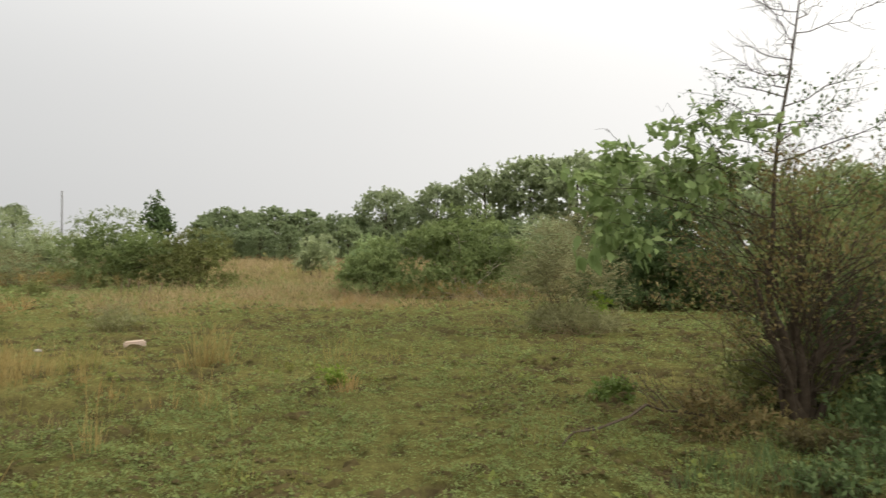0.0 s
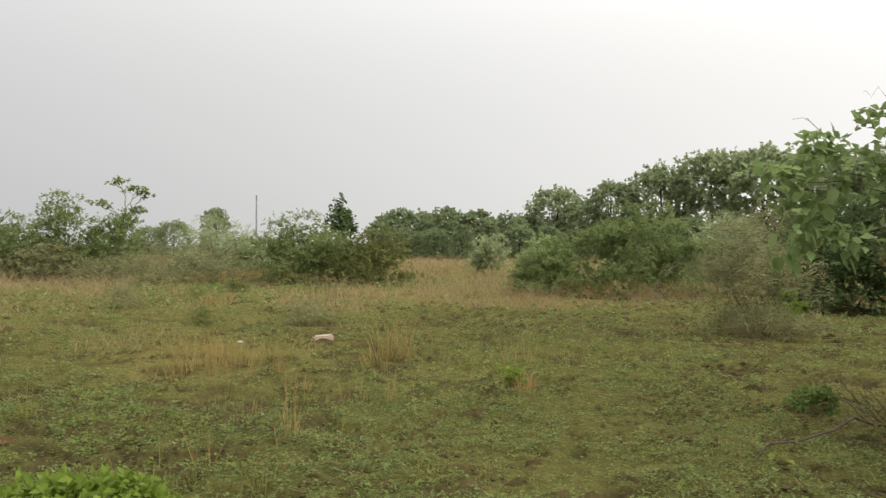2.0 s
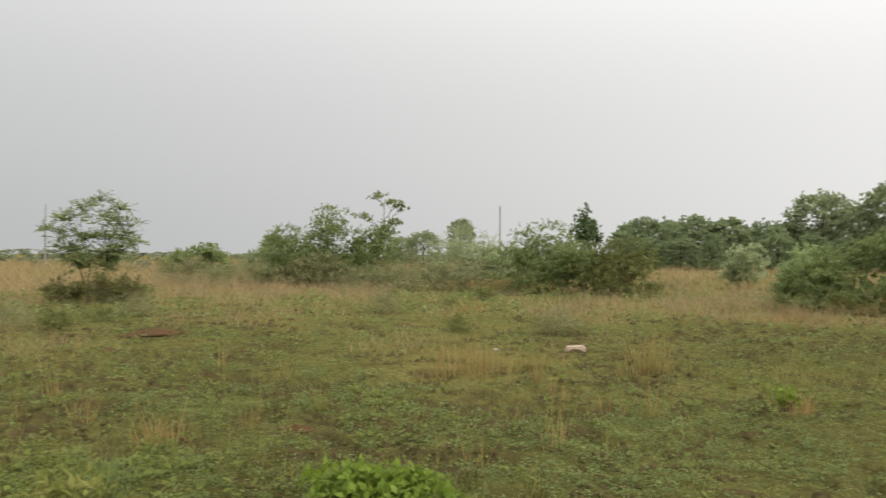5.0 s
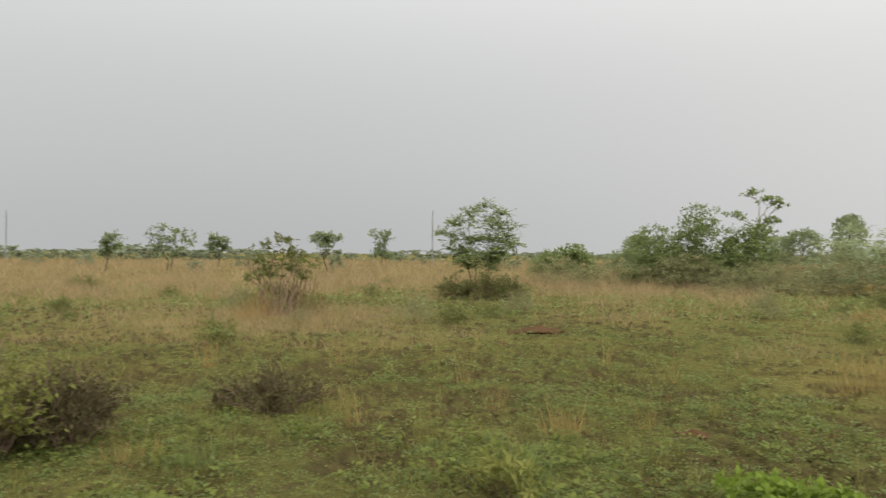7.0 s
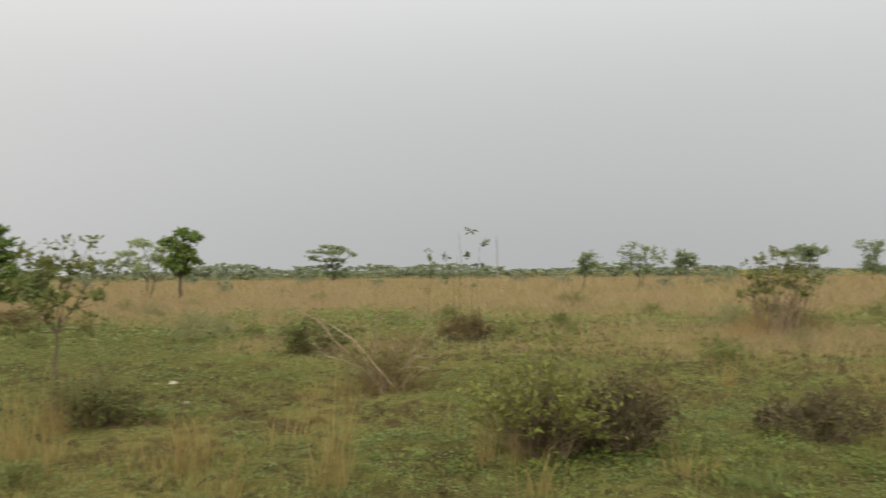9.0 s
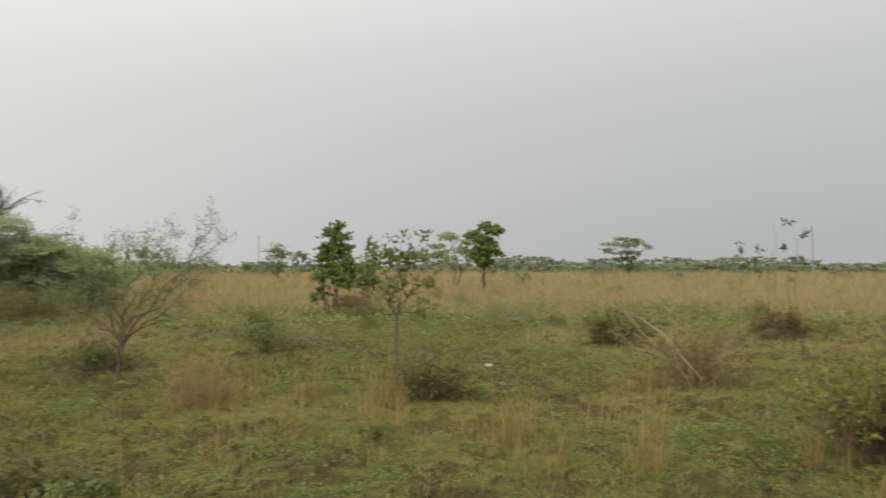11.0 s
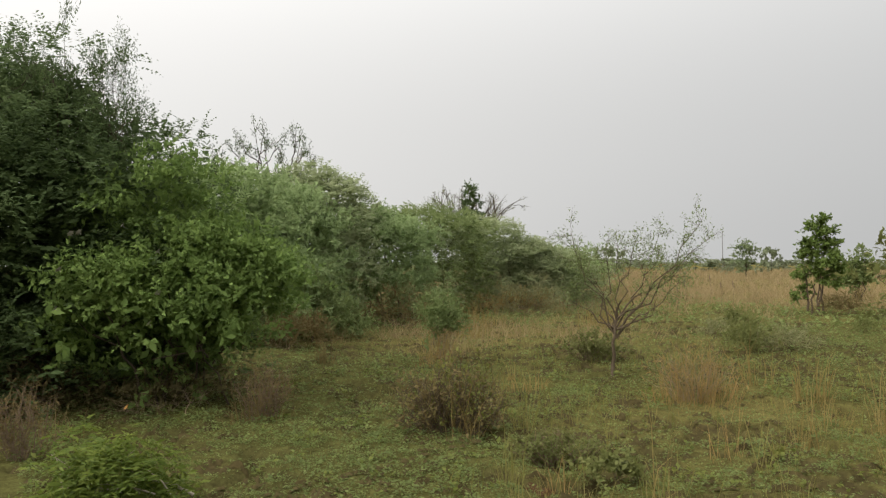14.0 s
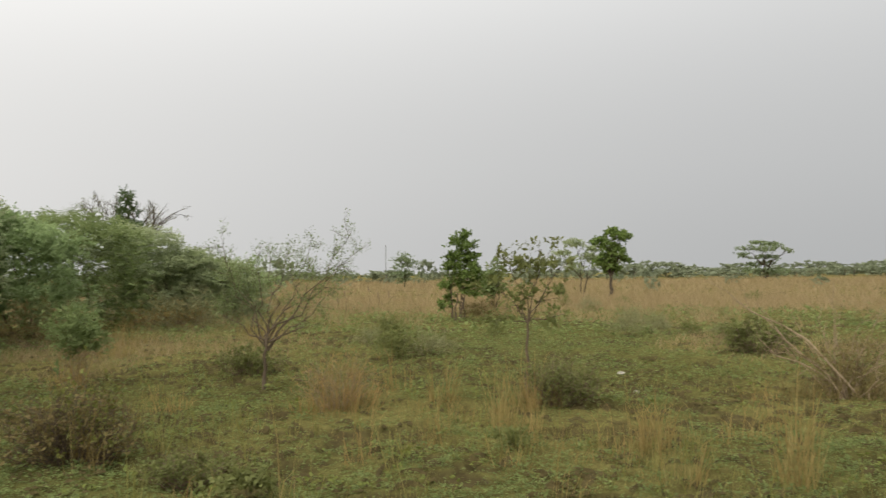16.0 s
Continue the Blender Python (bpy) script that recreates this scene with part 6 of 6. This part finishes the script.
def rosettes(r0, r1, n, k, size, leaf, seed, label, mat, a0=-33, a1=178, power=1.0):
    """Mats and rosettes of low weeds, with bare gaps between."""
    rng = np.random.RandomState(seed)
    x, y, r = sector(rng, n, r0, r1, a0, a1, power)
    d = dry(x, y)
    band = vnoise(x, y, 1.1, 1) * 0.5 + vnoise(x, y, 0.34, 2) * 0.5
    keep = (band > 0.36 + 0.2 * d) & (rng.rand(n) > d * 0.8) & (rng.rand(n) > bare(x, y) * 1.5)
    x, y, r = x[keep], y[keep], r[keep]
    m = len(x)
    grow = (0.75 + 0.25 * r / r0) * rng.uniform(0.6, 1.5, m)
    a, q = rng.uniform(0, 2 * np.pi, (m, k)), np.sqrt(rng.rand(m, k))
    px, py = x[:, None] + np.cos(a) * q * (size * grow)[:, None], y[:, None] + np.sin(a) * q * (size * grow)[:, None]
    pz = relief(px, py) + (1 - q * q) * (size * grow)[:, None] * 0.75
    al = np.stack([np.cos(a), np.sin(a), rng.uniform(-0.1, 0.9, (m, k))], -1) + sphere(rng, m * k).reshape(m, k, 3) * 0.35
    s = (leaf * grow)[:, None] * rng.uniform(0.6, 1.3, (m, k))
    g = Geo()
    leaf_quads(g, np.stack([px, py, pz], -1).reshape(-1, 3), al.reshape(-1, 3), np.array([[0, 0, 1.0]]) + sphere(rng, m * k) * 0.4, s.ravel(), s.ravel() * 0.62)
    return tagged(part("weeds", g, mat, None, label), category="weeds", kind="stuff")


rosettes(3.9, 9.5, 16000, 13, 0.055, 0.019, 404, "mats of small green weeds in the turf", TURF)
rosettes(3.9, 11, 900, 12, 0.06, 0.034, 405, "brighter green weeds in the turf", WEED)
rosettes(3.9, 7, 430, 14, 0.09, 0.038, 410, "leafy bright green herbs in the turf", WEED, 32, 88)
rosettes(9.5, 19, 15000, 6, 0.08, 0.036, 406, "mats of green weeds over the clearing", TURF)
rosettes(19, 36, 8000, 5, 0.16, 0.1, 407, "green weeds further over the field", TURF)
rosettes(0.5, 3.9, 1500, 10, 0.05, 0.036, 408, "green weeds underfoot", TURF, 0, 360, 0.0)
rosettes(3.9, 30, 1800, 7, 0.12, 0.08, 409, "green weeds behind the walk", TURF, 180, 326, 1.0)


def dry_grass(r0, r1, n, h, seed, power, slim, thr, label, mat, bent=False):
    rng = np.random.RandomState(seed)
    x, y, r = sector(rng, n, r0, r1, power=power)
    d = dry(x, y)
    c = vnoise(x, y, 0.5 + r0 * 0.03, 6)
    keep = rng.rand(n) < np.clip((d - thr) * 2.2, 0, 1) * np.clip(c * 2 - 0.35, 0.08, 1)
    x, y, r, d = x[keep], y[keep], r[keep], d[keep]
    k = len(x)
    p = np.stack([x, y, relief(x, y) - 0.01], -1)
    hh = h * rng.uniform(0.3, 1.25, k) * (0.45 + 0.65 * d)
    lean = rng.normal(size=(k, 3)) * [0.55, 0.55, 0]
    g = Geo()
    if bent:
        bent_blades(g, p, lean * 1.3, hh, slim * r, rng)
    else:
        blade_tris(g, p, p + np.array([0, 0, 1.0]) * hh[:, None] + lean * hh[:, None], slim * r, rng)
    return tagged(part("dry_grass", g, mat, None, label), category="grass", kind="stuff")


dry_grass(4.2, 12, 40000, 0.3, 411, 1.0, 0.0006, 0.4, "scattered dry straw blades in the turf", STRAW, True)
dry_grass(12, 22, 90000, 0.42, 412, 1.0, 0.0007, 0.25, "dry tan grass of the clearing", STRAW_FIELD)
dry_grass(22, 45, 120000, 0.62, 413, 1.0, 0.0008, 0.22, "tall tan grass of the open field", STRAW_FIELD)
dry_grass(45, 140, 110000, 0.8, 414, 1.0, 0.0011, 0.1, "far tan grass of the open field", STRAW_FIELD)


def long_grass(n, seed):
    """Single longer blades that stand over the turf, in loose groups."""
    rng = np.random.RandomState(seed)
    x, y, r = sector(rng, n, 4.0, 13, power=1.0)
    az = np.degrees(np.arctan2(-(x - CX), y - CY))
    w = vnoise(x, y, 0.9, 6) * 0.6 + vnoise(x, y, 0.25, 4) * 0.4
    keep = (w > np.where((az > 38) & (az < 152), 0.58, 0.66)) & (rng.rand(n) < 0.8)
    x, y, r = x[keep], y[keep], r[keep]
    k = len(x)
    g = Geo()
    bent_blades(g, np.stack([x, y, relief(x, y) - 0.01], -1), rng.normal(size=(k, 3)) * [0.6, 0.6, 0], 0.06 + 0.24 * rng.rand(k) ** 2.2, 0.0035 + 0.0003 * r, rng)
    tagged(part("long_grass", g, GRASS_LONG, None, "loose longer yellow-green grass blades over turf"), category="grass", kind="stuff")


long_grass(42000, 415)


def clods(n, seed):
    """Little lumps of trodden earth and dead leaves in drifts, dark for shade between the turf too."""
    rng = np.random.RandomState(seed)
    x, y, r = sector(rng, n, 4, 17, power=1.0)
    drift = 0.6 * vnoise(x, y, 0.42, 4) + 0.4 * vnoise(x, y, 0.14, 5) + 0.25 * (vnoise(x, y, 2.3, 7) - 0.5)
    keep = (drift > 0.6) | (tread(x, y) < 0.35)
    x, y, r = x[keep], y[keep], r[keep]
    k = len(x)
    s = rng.uniform(0.012, 0.034, k) * (0.7 + 0.05 * r)
    a = rng.uniform(0, 6.28, k)
    base = np.array([[1, 0, 0], [0, 1, 0], [-1, 0, 0], [0, -1, 0], [0, 0, 0.8]], float)
    v = base[None] * s[:, None, None] * rng.uniform(0.6, 1.3, (k, 5, 1))
    c, q = np.cos(a)[:, None], np.sin(a)[:, None]
    v = np.stack([v[..., 0] * c - v[..., 1] * q, v[..., 0] * q + v[..., 1] * c, v[..., 2]], -1)
    v += np.stack([x, y, relief(x, y) + 0.01], -1)[:, None]
    i = np.arange(k)[:, None, None] * 5 + np.array([[[0, 1, 4], [1, 2, 4], [2, 3, 4], [3, 0, 4]]])
    g = Geo()
    g.add(v.reshape(-1, 3), i.reshape(-1, 3))
    tagged(part("clods", g, EARTH_SHADE, None, "small earth clods, dark also for shade between turf"), category="soil", kind="stuff")


clods(58000, 421)


def shaded_edges(n, seed):
    """Crescents of broken turf round hoof prints, their dark earth standing for the shaded side."""
    rng = np.random.RandomState(seed)
    x, y, r = sector(rng, n, 5, 24, power=0.6)
    keep = (vnoise(x, y, 1.4, 6) * 0.6 + vnoise(x, y, 4.0, 2) * 0.4 > 0.46) & (dry(x, y) < 0.6)
    x, y = x[keep], y[keep]
    k, m = len(x), 7
    a = rng.uniform(0, 2 * np.pi, k)[:, None] + np.linspace(-0.9, 0.9, m)[None] * rng.uniform(0.7, 1.3, (k, 1))
    rad = rng.uniform(0.07, 0.17, k)[:, None] * (1 + 0.15 * rng.normal(size=(k, m)))
    h = np.sin(np.linspace(0, np.pi, m))[None] * rng.uniform(0.025, 0.06, k)[:, None]
    px, py = x[:, None] + np.cos(a) * rad, y[:, None] + np.sin(a) * rad
    qx, qy = x[:, None] + np.cos(a) * (rad + 0.015), y[:, None] + np.sin(a) * (rad + 0.015)
    ox, oy = x[:, None] + np.cos(a) * (rad + 0.06), y[:, None] + np.sin(a) * (rad + 0.06)
    z = relief(px, py)
    v = np.stack([np.stack([px, py, z - 0.01], -1), np.stack([qx, qy, z + h], -1), np.stack([ox, oy, relief(ox, oy) - 0.005], -1)], 2)
    j = np.arange(m - 1)
    quad = np.concatenate([np.stack([j * 3 + c, j * 3 + 3 + c, j * 3 + 4 + c, j * 3 + 1 + c], -1) for c in (0, 1)])
    g = Geo()
    g.add(v.reshape(-1, 3), (np.arange(k)[:, None, None] * m * 3 + quad[None]).reshape(-1, 4))
    tagged(part("turf_edges", g, EARTH_SHADE, None, "turf edges round hoof prints, earth coloured as shade"), category="soil", kind="stuff")


shaded_edges(5200, 422)
